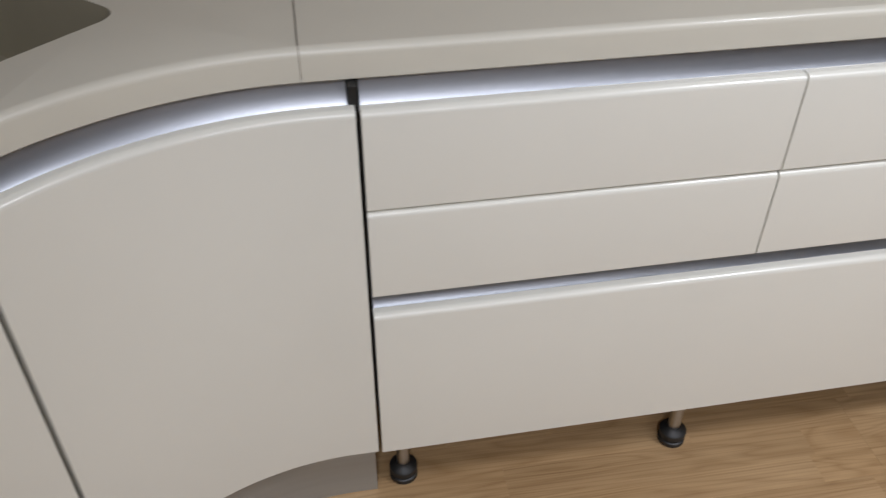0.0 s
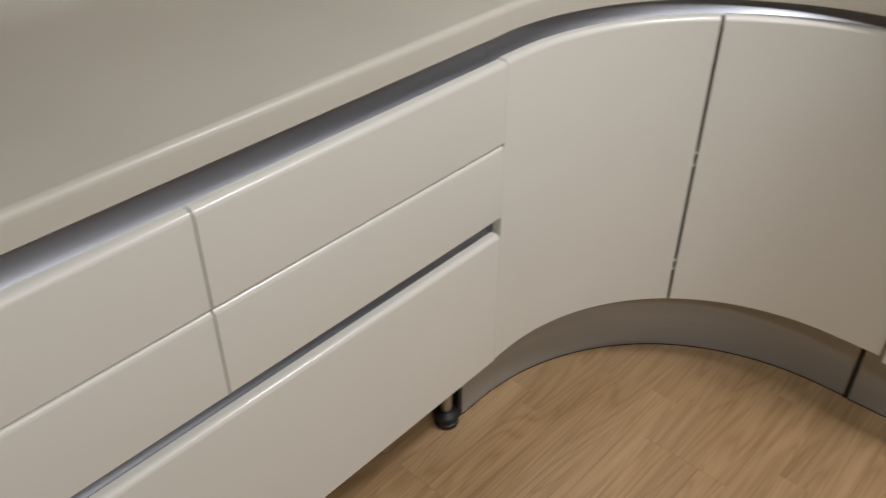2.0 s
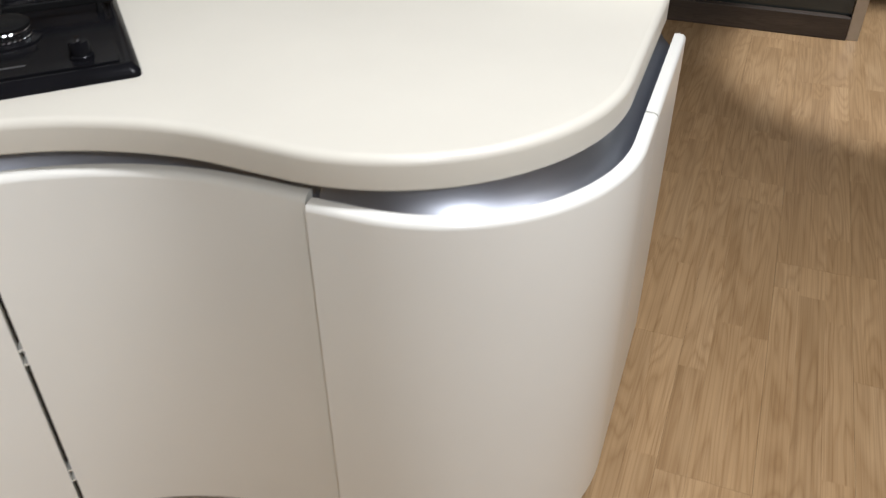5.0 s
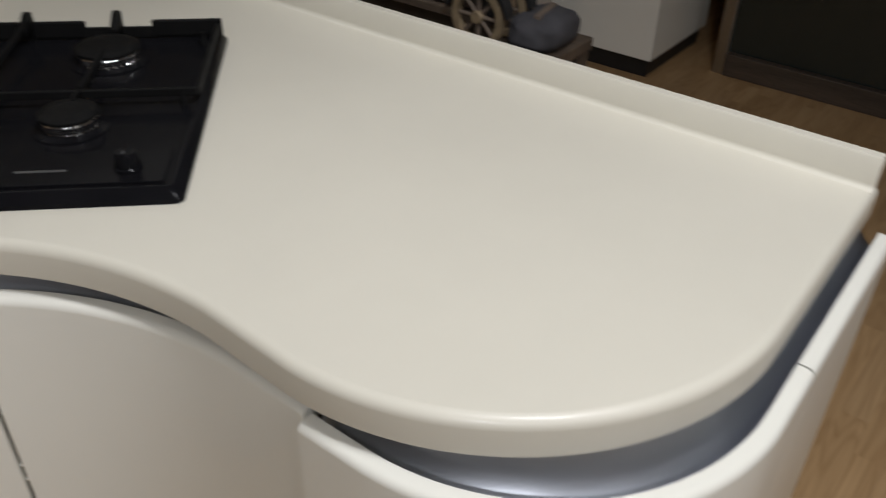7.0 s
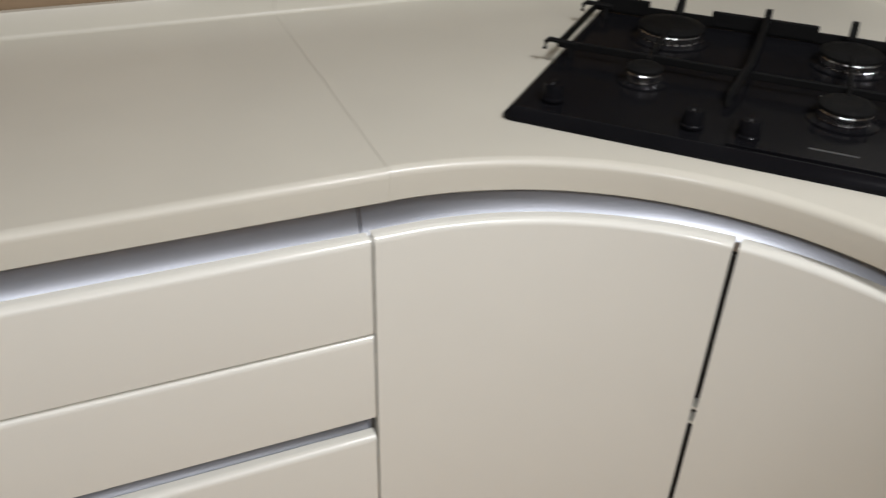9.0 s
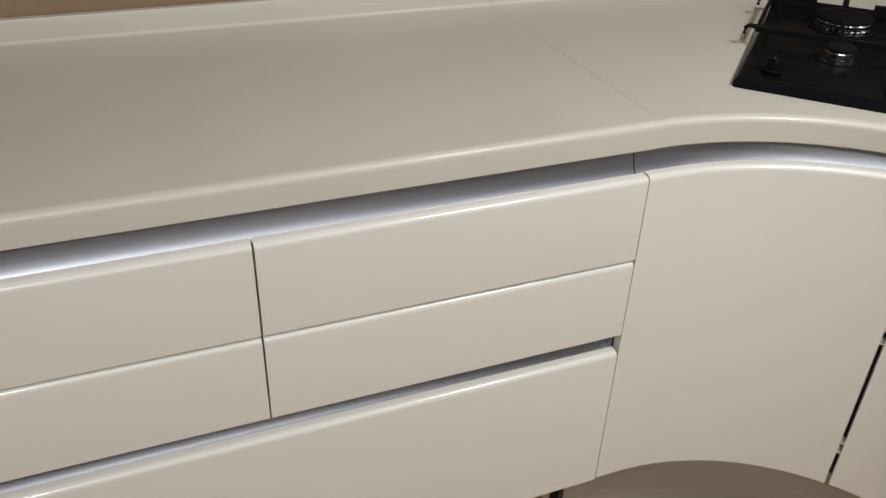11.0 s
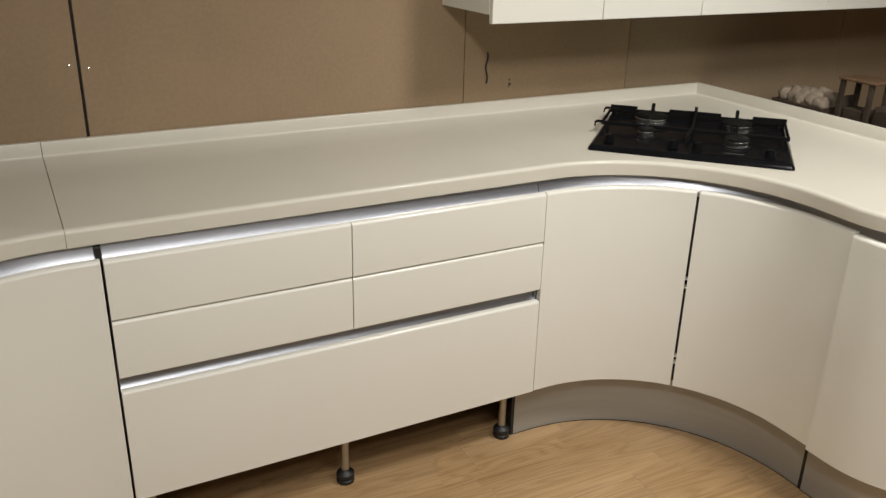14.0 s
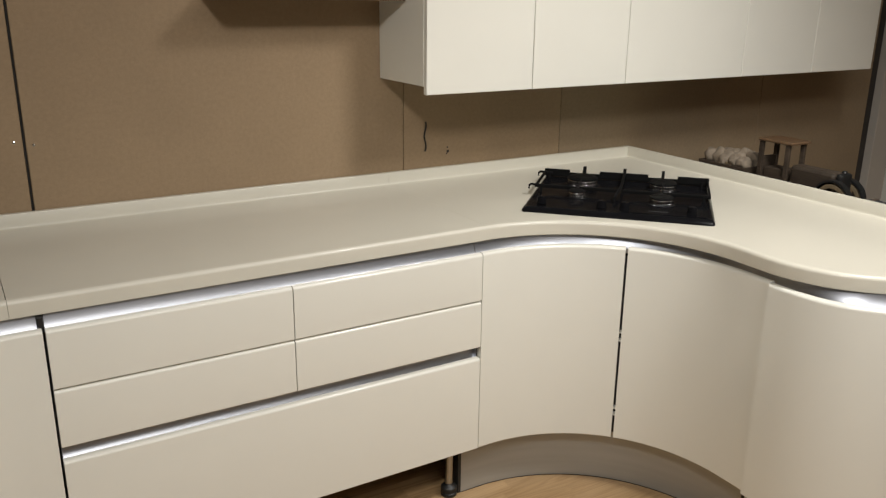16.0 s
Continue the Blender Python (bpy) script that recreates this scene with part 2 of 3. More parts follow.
glass.node_tree.nodes["Principled BSDF"].inputs["Specular IOR Level"].default_value = 0.6


# ---- mesh helpers ----
def part(name, bm, mat, parent=None, label="", smooth=False):
    bmesh.ops.recalc_face_normals(bm, faces=bm.faces)
    bm.normal_update()
    if smooth:
        for f in bm.faces:
            f.smooth = len(f.verts) < 5 and not (abs(f.normal.z) > 0.999 and f.calc_area() > 0.01)
        for e in bm.edges:
            if len(e.link_faces) == 2 and e.calc_face_angle(0) > 0.6:
                e.smooth = False
    me = bpy.data.meshes.new(name)
    bm.to_mesh(me)
    bm.free()
    me.materials.append(mat)
    ob = new(name, me)
    if parent:
        ob.parent = parent
        ob.matrix_parent_inverse = parent.matrix_world.inverted()
    if label:
        tagged(ob, label)
    return ob


def thing(name, place, label, category, group="", kind=""):
    ob = new(name)
    ob.empty_display_size = 0.05
    ob.matrix_world = place if isinstance(place, Matrix) else Matrix.Translation(place)
    bpy.context.view_layer.update()
    return tagged(ob, label, category, group, kind)


def add_box(bm, lo, hi, bevel=0.0, m=None, seg=2):
    b = bmesh.new()
    bmesh.ops.create_cube(b, size=1)
    for v in b.verts:
        v.co = Vector([lo[i] + (v.co[i] + 0.5) * (hi[i] - lo[i]) for i in range(3)])
    if bevel:
        bmesh.ops.bevel(b, geom=b.edges[:], offset=bevel, segments=seg, affect="EDGES", profile=0.5)
    merge(bm, b, m)
    return bm


def merge(bm, other, m=None):
    if m is not None:
        other.transform(m)
    me = bpy.data.meshes.new("tmp")
    other.to_mesh(me)
    other.free()
    bm.from_mesh(me)
    bpy.data.meshes.remove(me)


def lathe(bm, rings, m=None, n=32):
    """Rings of (radius, height) turned round z."""
    b = bmesh.new()
    loops = []
    for r, z in rings:
        loops.append([b.verts.new((r * math.cos(2 * math.pi * i / n), r * math.sin(2 * math.pi * i / n), z)) for i in range(n)])
    for a, c in zip(loops, loops[1:]):
        for i in range(n):
            b.faces.new((a[i], a[(i + 1) % n], c[(i + 1) % n], c[i]))
    b.faces.new(loops[0][::-1])
    b.faces.new(loops[-1])
    merge(bm, b, m)
    return bm


def rod(bm, points, r, n=8, closed=False):
    """A round rod along points."""
    pts = [Vector(p) for p in points]
    loops = []
    for i, p in enumerate(pts):
        if closed:
            d = (pts[(i + 1) % len(pts)] - pts[i - 1]).normalized()
        else:
            d = (pts[min(i + 1, len(pts) - 1)] - pts[max(i - 1, 0)]).normalized()
        side = d.cross(Vector((0.31, 0.17, 0.93))).normalized()
        up = side.cross(d)
        loops.append([bm.verts.new(p + r * (math.cos(2 * math.pi * k / n) * side + math.sin(2 * math.pi * k / n) * up)) for k in range(n)])
    pairs = list(zip(loops, loops[1:]))
    if closed:
        pairs.append((loops[-1], loops[0]))
    for a, c in pairs:
        for k in range(n):
            bm.faces.new((a[k], a[(k + 1) % n], c[(k + 1) % n], c[k]))
    if not closed:
        bm.faces.new(loops[0][::-1])
        bm.faces.new(loops[-1])
    return bm


def sweep(bm, path, profile):
    """A closed profile of (outward, height) swept along a plan path of (point, outward normal), with closed ends."""
    loops = [[bm.verts.new((p[0] + n[0] * d, p[1] + n[1] * d, z)) for d, z in profile] for p, n in path]
    k = len(profile)
    for a, c in zip(loops, loops[1:]):
        for i in range(k):
            bm.faces.new((a[i], a[(i + 1) % k], c[(i + 1) % k], c[i]))
    bm.faces.new(loops[0][::-1])
    bm.faces.new(loops[-1])
    return bm


def rounded(d0, d1, z0, z1, r, low=0.002, seg=5):
    """A panel's section from d0 (back) to d1 (face), with a crisp lower and a soft upper face edge."""
    pts = [(d0, z0), (d1 - low, z0), (d1, z0 + low)]
    for i in range(seg + 1):
        a = math.pi / 2 * i / seg
        pts.append((d1 - r + r * math.cos(a), z1 - r + r * math.sin(a)))
    pts.append((d0, z1))
    return pts


def line(p, q, normal, n=1):
    return [((p[0] + (q[0] - p[0]) * i / n, p[1] + (q[1] - p[1]) * i / n), normal) for i in range(n + 1)]


def arc(c, r, a0, a1, inward, n=28):
    """An arc from angle a0 to a1 (degrees); inward: the face looks at the centre."""
    out = []
    for i in range(n + 1):
        a = radians(a0 + (a1 - a0) * i / n)
        d = (math.cos(a), math.sin(a))
        out.append(((c[0] + r * d[0], c[1] + r * d[1]), (-d[0], -d[1]) if inward else d))
    return out


def join(*paths):
    out = []
    for p in paths:
        for q in p:
            if not out or (Vector(q[0]) - Vector(out[-1][0])).length > 1e-4:
                out.append(q)
    return out


# ---- plan ----
Z_DOOR, Z_TOP, Z_SLAB, Z_WORK = 0.200, 0.860, 0.887, 0.932
BACK, SIDE = 0.680, 2.405
C_IN, R_IN = (1.25, -0.497), 0.50
C_OUT, R_OUT = (2.03, -0.672), 0.297
C_LEFT = (-0.05, -0.497)

# ---- setting ----
floor = thing("floor", (0, 0, 0), "warm oak laminate floor in long planks", "floor", kind="structure")
part("subfloor", add_box(bmesh.new(), (-3.2, -4.2, -0.06), (8.2, 1.2, -0.0125)), dark, floor)

wall_north = thing("wall_north", (0, 0.70, 0), "wall of raw brown fibreboard sheets with dark joints", "wall", kind="structure")
part("backing", add_box(bmesh.new(), (-3.2, 0.725, 0), (4.22, 0.83, 3.4)), dark, wall_north)
for x0, x1 in ((-2.4, -1.166), (-1.16, 0.057), (0.065, 1.306), (1.309, 2.036)):
    part("panel", add_box(bmesh.new(), (x0, 0.70, 0.0), (x1, 0.72, 3.4), 0.0012, seg=1), mdf, wall_north)
for x0, x1 in ((2.038, 3.262), (3.264, 4.13)):
    part("panel", add_box(bmesh.new(), (x0, 0.70, 0.0), (x1, 0.72, 3.4), 0.0012, seg=1), shaded_mdf, wall_north, "fibreboard sheet coloured greyer for the shade it stands in")
part("wall_end", add_box(bmesh.new(), (4.22, 0.68, 0), (4.38, 0.83, 3.4), 0.003), plaster, wall_north, "whitish upright post at the end of the wall")
screws = bmesh.new()
for x, z in ((0.085, 1.17), (0.034, 1.18)):
    lathe(screws, ((0.004, 0), (0.004, 0.002), (0.002, 0.003)), Matrix.Translation((x, 0.70, z)) @ pose(0, 0, 0, 90), 10)
part("screw", screws, chrome, wall_north)

marks = bmesh.new()
for x, z, r in ((1.497, 1.046, 0.0035), (1.499, 1.030, 0.0055), (1.494, 1.022, 0.003)):
    lathe(marks, ((r, 0), (r, 0.0006), (r * 0.7, 0.001)), Matrix.Translation((x, 0.70, z)) @ pose(0, 0, 0, 90), 9)
part("screw_hole", marks, dark, wall_north, "small dark screw holes")

wall_far = thing("wall_east", (7.6, 0, 0), "plain plastered wall far behind the kitchen", "wall", kind="structure")
part("wall_face", add_box(bmesh.new(), (7.6, -4.2, 0), (7.75, 1.2, 3.4)), plaster, wall_far)
w = thing("wall_north_far", (5.9, 0.95, 0), "plain plastered wall beyond the fibreboard sheets", "wall", kind="structure")
part("wall_face", add_box(bmesh.new(), (4.12, 0.95, 0), (7.6, 1.1, 3.4)), plaster, w)
w = thing("wall_west", (-2.4, -1.5, 0), "plain plastered wall beside the sink", "wall", kind="structure")
part("wall_face", add_box(bmesh.new(), (-2.55, -4.2, 0), (-2.402, 0.695, 3.4)), plaster, w)
w = thing("wall_south", (2.5, -4.1, 0), "plain plastered wall opposite the kitchen", "wall", kind="structure")
part("wall_face", add_box(bmesh.new(), (-2.40, -4.2, 0), (7.6, -4.1, 3.4)), plaster, w)
ceiling = part("ceiling", add_box(bmesh.new(), (-2.55, -4.2, 3.4), (7.75, 1.2, 3.5)), ceiling_paint)
tagged(ceiling, "plain off-white painted ceiling", "ceiling", kind="structure")

glass_wall = thing("window_1", (5.1, -0.8, 0), "dark glazed partition with a brown sill board", "window", kind="structure")
part("window_sill", add_box(bmesh.new(), (4.86, -1.50, 0), (4.94, 0.07, 0.10), 0.004), old_wood, glass_wall)
part("window_frame", add_box(bmesh.new(), (4.87, 0.07, 0), (4.93, 0.12, 3.4), 0.003), steel, glass_wall)
part("window_frame", add_box(bmesh.new(), (4.87, -1.55, 0), (4.93, -1.50, 3.4), 0.003), steel, glass_wall)
part("pane", add_box(bmesh.new(), (4.895, -1.50, 0.10), (4.905, 0.07, 3.4)), glass, glass_wall)


# ---- base cabinets ----
def panel_front(name, path, z0, z1, parent, label="", r=0.010):
    return part(name, sweep(bmesh.new(), path, rounded(-0.020, 0.0, z0, z1, r)), lacquer, parent, label, True)


def channel(path, parent, z0=0.836, z1=0.8865, depth=0.054, name="handle_channel", mat=None, label="satin aluminium grip channel"):
    """A hollow aluminium grip channel that curves back from the door's top edge to the worktop."""
    pts, back = [(-0.021, z0 + 0.014)], [(-0.0225, z0 + 0.012)]
    for i in range(11):
        a = math.pi / 2 * i / 10
        back_by, up_by = 0.55 * math.sin(a) + 0.45 * i / 10, 0.55 * (1 - math.cos(a)) + 0.45 * i / 10
        d, z = -0.0225 - (depth - 0.0225) * back_by, z0 + (z1 - z0) * up_by
        pts.append((d, z))
        back.append((d - 0.0015 * math.sin(a), z - 0.0015 * math.cos(a)))
    prof = pts + back[::-1]
    return part(name, sweep(bmesh.new(), path, prof), mat or alu, parent, label, True)


OUT = (0.0, -1.0)
drawers = thing("drawer_cabinet", (0.6, 0.3, 0), "cream glossy drawer unit on bare adjustable legs", "cabinet")
body = bmesh.new()
add_box(body, (0.003, 0.030, Z_DOOR + 0.004), (1.197, 0.66, 0.488))
add_box(body, (0.003, 0.075, 0.4885), (1.197, 0.66, 0.842))
add_box(body, (0.003, 0.030, 0.575), (1.197, 0.0745, 0.826))
part("body", body, board, drawers, "grey melamine carcass")
for x0, x1 in ((0.0, 0.5955), (0.5985, 1.199)):
    d = panel_front("drawer_front", line((x0, 0), (x1, 0), OUT), 0.5560, 0.7060, drawers)
    d = panel_front("drawer_front", line((x0, 0), (x1, 0), OUT), 0.7100, Z_TOP, drawers)
panel_front("drawer_front", line((0.0, 0), (1.199, 0), OUT), Z_DOOR, 0.5180, drawers)
channel(line((0.002, 0), (1.1950, 0), OUT), drawers, 0.838, 0.8865, 0.047)
grip_face = [(-0.0212, 0.505), (-0.0245, 0.5095), (-0.0285, 0.5145), (-0.0325, 0.5205), (-0.0355, 0.528), (-0.0375, 0.539), (-0.0385, 0.5725)]
grip_back = [(d - 0.0016, z - 0.0012) for d, z in grip_face[:-1]] + [(-0.0401, 0.5725)]
part("grip_channel", sweep(bmesh.new(), line((0.002, 0), (1.196, 0), OUT), grip_face + grip_back[::-1]), alu, drawers, "satin aluminium grip channel", True)
part("channel_end", add_box(bmesh.new(), (1.1963, 0.0215, 0.503), (1.1990, 0.066, 0.5735), 0.0005), alu, drawers)
part("end_cap", add_box(bmesh.new(), (-0.0125, 0.022, 0.850), (-0.0005, 0.072, 0.8855), 0.001), black, drawers, "black plastic end cap")
channel(line((1.1952, 0), (1.1985, 0), OUT), drawers, 0.835, 0.8865, 0.058, "end_cap", black, "thin black plastic end cap")
for x, y in ((0.045, 0.098), (0.596, 0.09), (1.144, 0.084), (0.045, 0.55), (0.596, 0.55), (1.144, 0.55)):
    leg = part("leg", lathe(bmesh.new(), ((0.0125, 0.03), (0.0125, 0.17), (0.022, 0.172), (0.022, Z_DOOR + 0.004)), Matrix.Translation((x, y, 0)), 20), steel, drawers, "round metal adjustable leg", True)
    foot = ((0.020, 0.0), (0.027, 0.003), (0.027, 0.012), (0.024, 0.014), (0.024, 0.020), (0.027, 0.022), (0.027, 0.032), (0.023, 0.037), (0.017, 0.040), (0.014, 0.045))
    part("foot", lathe(bmesh.new(), foot, Matrix.Translation((x, y, 0)), 24), black, leg, "black plastic screw foot", True)


def plinth_profile():
    return [(-0.012, 0.0), (0.0, 0.0), (0.0, Z_DOOR + 0.002), (-0.012, Z_DOOR + 0.002)]


def plinth_seal(path, parent):
    """A thin dark lip where the plinth meets the floor."""
    part("plinth_seal", sweep(bmesh.new(), path, [(0.0005, 0.0), (0.0014, 0.0), (0.0011, 0.0022), (0.0005, 0.0025)]), black, parent, "thin dark sealing lip")


# concave corner with the hob
corner_unit = thing("corner_cabinet", (1.6, 0.1, 0), "cream glossy corner cabinet with two inward-curved doors", "cabinet")
GAP = 0.45
A1 = 41.6
first = join(line((1.2035, C_IN[1] + R_IN), (C_IN[0], C_IN[1] + R_IN), OUT), arc(C_IN, R_IN, 90, A1 + GAP, True))
second = join(arc(C_IN, R_IN, A1 - GAP, 0, True), line((C_IN[0] + R_IN, C_IN[1]), (C_IN[0] + R_IN, -0.5930), (-1, 0)))
panel_front("door", first, Z_DOOR, Z_TOP, corner_unit)
panel_front("door", second, Z_DOOR, Z_TOP, corner_unit)
channel(join(line((1.1988, C_IN[1] + R_IN), (C_IN[0], C_IN[1] + R_IN), OUT), arc(C_IN, R_IN, 90, 0, True, 48), line((C_IN[0] + R_IN, C_IN[1]), (C_IN[0] + R_IN, -0.5965), (-1, 0))), corner_unit, 0.838, 0.8865, 0.047)
inner = join(line((1.2035, C_IN[1] + R_IN), (C_IN[0], C_IN[1] + R_IN), OUT), arc(C_IN, R_IN, 90, 0, True), line((C_IN[0] + R_IN, C_IN[1]), (C_IN[0] + R_IN, -0.5965), (-1, 0)))
# strip behind the doors, the gap's shade put into its near-black colour
part("body", sweep(bmesh.new(), inner, [(-0.09, Z_DOOR + 0.004), (-0.032, Z_DOOR + 0.004), (-0.032, 0.826), (-0.09, 0.826)]), dark, corner_unit, "near-black strip giving the door gaps their shade")
plinth_in = join(line((1.184, C_IN[1] + 0.57), (C_IN[0], C_IN[1] + 0.57), OUT), arc(C_IN, 0.57, 90, 0, True), line((C_IN[0] + 0.57, C_IN[1]), (C_IN[0] + 0.57, -0.545), (-1, 0)))
part("plinth", sweep(bmesh.new(), plinth_in, plinth_profile()), plinth_alu, corner_unit, "curved grey aluminium plinth", True)
plinth_seal(plinth_in, corner_unit)
part("plinth_edge", add_box(bmesh.new(), (1.172, 0.0725, 0), (1.1835, 0.15, Z_DOOR), 0.001), black, corner_unit, "black plinth edge seal")
# white lacquer on the hinge arms paints in their bright glints
for a, z in ((A1, 0.305), (A1, 0.281), (A1, 0.574), (A1, 0.546)):
    p = (C_IN[0] + (R_IN + 0.016) * math.cos(radians(a)), C_IN[1] + (R_IN + 0.016) * math.sin(radians(a)))
    part("hinge", add_box(bmesh.new(), (-0.010, -0.0045, -0.0022), (0.012, 0.0045, 0.0022), 0.001, Matrix.Translation((*p, z)) @ pose(0, 0, 0, 0, 0, a)), white, corner_unit, "hinge arm in the door gap, its glint painted white")

# rounded end of the peninsula
end_unit = thing("peninsula_cabinet", (2.1, -0.6, 0), "cream glossy end cabinet with an outward-curved door", "cabinet")
bulge = join(line((C_OUT[0] - R_OUT, -0.602), (C_OUT[0] - R_OUT, C_OUT[1]), (-1, 0)), arc(C_OUT, R_OUT, 180, 270, False, 36), line((C_OUT[0], C_OUT[1] - R_OUT), (2.120, C_OUT[1] - R_OUT), OUT))
straight = line((2.1235, C_OUT[1] - R_OUT), (2.44, C_OUT[1] - R_OUT), OUT, 2)
panel_front("door", bulge, Z_DOOR, Z_TOP, end_unit)
panel_front("side_panel", straight, Z_DOOR, Z_TOP, end_unit)
channel(join(bulge, straight), end_unit)
# near-black strip painted as the shade beside the curved door
part("body", sweep(bmesh.new(), join(bulge, straight), [(-0.09, Z_DOOR + 0.004), (-0.032, Z_DOOR + 0.004), (-0.032, 0.826), (-0.09, 0.826)]), dark, end_unit, "near-black strip giving the door gap its shade")
part("back_panel", add_box(bmesh.new(), (2.42, -0.90, 0.0), (2.44, 0.69, 0.8865), 0.001), lacquer, end_unit, "plain cream back panel of the peninsula")
P_OUT, PR = (2.03, -0.69), 0.214
plinth_out = join(line((P_OUT[0] - PR, -0.557), (P_OUT[0] - PR, P_OUT[1]), (-1, 0)), arc(P_OUT, PR, 180, 270, False, 30), line((P_OUT[0], P_OUT[1] - PR), (2.42, P_OUT[1] - PR), OUT))
part("plinth", sweep(bmesh.new(), plinth_out, plinth_profile()), plinth_alu, end_unit, "curved grey aluminium plinth", True)
plinth_seal(plinth_out, end_unit)
part("plinth_edge", add_box(bmesh.new(), (1.816, -0.5565, 0), (1.832, -0.5455, Z_DOOR), 0.001), black, end_unit, "black plinth joint strip")

# concave corner with the sink
sink_unit = thing("sink_cabinet", (-0.5, 0.1, 0), "cream glossy sink corner cabinet with inward-curved doors", "cabinet")
first = join(line((-0.0065, C_LEFT[1] + R_IN), (C_LEFT[0], C_LEFT[1] + R_IN), OUT), arc(C_LEFT, R_IN, 90, 137.6 - GAP, True))
second = join(arc(C_LEFT, R_IN, 137.6 + GAP, 180, True), line((C_LEFT[0] - R_IN, C_LEFT[1]), (C_LEFT[0] - R_IN, -0.95), (1, 0)))
panel_front("door", first, Z_DOOR, Z_TOP, sink_unit)
panel_front("door", second, Z_DOOR, Z_TOP, sink_unit)
grip = join(line((-0.014, C_LEFT[1] + R_IN), (C_LEFT[0], C_LEFT[1] + R_IN), OUT), arc(C_LEFT, R_IN, 90, 180, True), line((C_LEFT[0] - R_IN, C_LEFT[1]), (C_LEFT[0] - R_IN, -0.95), (1, 0)))
channel(grip, sink_unit, 0.838, 0.8865, 0.047)
# shade of the sink doors' gap, put into a near-black strip
part("body", sweep(bmesh.new(), grip, [(-0.09, Z_DOOR + 0.004), (-0.032, Z_DOOR + 0.004), (-0.032, 0.826), (-0.09, 0.826)]), dark, sink_unit, "near-black strip giving the door gaps their shade")
plinth_left = join(line((-0.009, C_LEFT[1] + 0.57), (C_LEFT[0], C_LEFT[1] + 0.57), OUT), arc(C_LEFT, 0.57, 90, 180, True), line((C_LEFT[0] - 0.57, C_LEFT[1]), (C_LEFT[0] - 0.57, -0.95), (1, 0)))
part("plinth", sweep(bmesh.new(), plinth_left, plinth_profile()), plinth_alu, sink_unit, "curved grey aluminium plinth", True)
part("end_panel", add_box(bmesh.new(), (-1.18, -0.972, 0), (-0.585, -0.952, 0.8865), 0.001), lacquer, sink_unit)


# ---- worktops ----
def slab(path, back, parent, hole=None, r=0.012):
    """A worktop with a rounded front edge along path, closed by the points of back."""
    bm = bmesh.new()
    levels = [(0.0, Z_SLAB + 0.002), (0.002, Z_SLAB)]
    upper = [(0.0, Z_WORK - r)]
    for i in range(1, 6):
        a = math.pi / 2 * i / 5
        upper.append((r * (1 - math.cos(a)), Z_WORK - r + r * math.sin(a)))
    rings = []
    for inset, z in [levels[1], levels[0]] + upper:
        ring = [bm.verts.new((p[0] - n[0] * inset, p[1] - n[1] * inset, z)) for p, n in path]
        ring += [bm.verts.new((*q, z)) for q in back]
        rings.append(ring)
    k = len(rings[0])
    for a, c in zip(rings, rings[1:]):
        for i in range(k):
            bm.faces.new((a[i], a[(i + 1) % k], c[(i + 1) % k], c[i]))
    if hole is None:
        bm.faces.new(rings[0][::-1])
        bm.faces.new(rings[-1])
    else:
        for ring, z, grow in ((rings[0], Z_SLAB, 0), (rings[-1], Z_WORK, 1)):
            inner_ring = [bm.verts.new((*q, z)) for q in hole]
            edges = [bm.edges.get((ring[i], ring[(i + 1) % k])) for i in range(k)]
            edges += [bm.edges.new((inner_ring[i], inner_ring[(i + 1) % len(hole)])) for i in range(len(hole))]
            bmesh.ops.triangle_fill(bm, edges=edges, use_beauty=True)
    return part("slab", bm, solid, parent, "", True)


def upstand(p, q, normal, parent):
    """A low coved lip along the back of the worktop."""
    prof = [(-0.018, Z_WORK - 0.002), (0.0085, Z_WORK - 0.0015)]
    for i in range(7):
        a = math.pi / 2 * i / 6
        prof.append((0.008 - 0.008 * math.sin(a), Z_WORK + 0.008 - 0.008 * math.cos(a)))
    prof += [(0.0, 0.973), (-0.002, 0.976), (-0.016, 0.976), (-0.018, 0.974)]
    return part("upstand", sweep(bmesh.new(), line(p, q, normal), prof), solid, parent, "low coved upstand", True)


SEAM_L, SEAM_R, FRONT = -0.068, 1.236, 0.036
top_mid = thing("worktop", (0.6, 0.3, Z_WORK), "cream solid-surface worktop along the drawer unit", "worktop", "worktops")
slab(line((SEAM_L + 0.0009, FRONT), (SEAM_R - 0.0003, FRONT), OUT), [(SEAM_R - 0.0003, 0.69), (SEAM_L + 0.0009, 0.69)], top_mid)
upstand((SEAM_L + 0.0009, BACK), (SEAM_R - 0.0003, BACK), OUT, top_mid)

TC, TR = (1.236, -0.470), 0.507
TC2, TR2 = (2.080, -0.590), 0.343
top_right = thing("worktop", (1.9, 0.0, Z_WORK), "cream solid-surface peninsula worktop with a flowing S-shaped edge", "worktop", "worktops")
edge = join(arc(TC, TR, 89.96, 0, True, 40), line((TC[0] + TR, TC[1]), (TC2[0] - TR2, TC2[1]), (-1, 0), 4), arc(TC2, TR2, 180, 270, False, 40), line((TC2[0], TC2[1] - TR2), (SIDE + 0.018, TC2[1] - TR2), OUT))
slab(edge, [(SIDE + 0.018, 0.69), (SEAM_R + 0.0003, 0.69)], top_right)
upstand((SEAM_R + 0.0003, BACK), (SIDE, BACK), OUT, top_right)
upstand((SIDE, BACK + 0.017), (SIDE, TC2[1] - TR2 + 0.004), (-1, 0), top_right)

sink_place = Matrix.Translation((-0.287, 0.185, 0)) @ pose(0, 0, 0, 0, 0, 45.5)


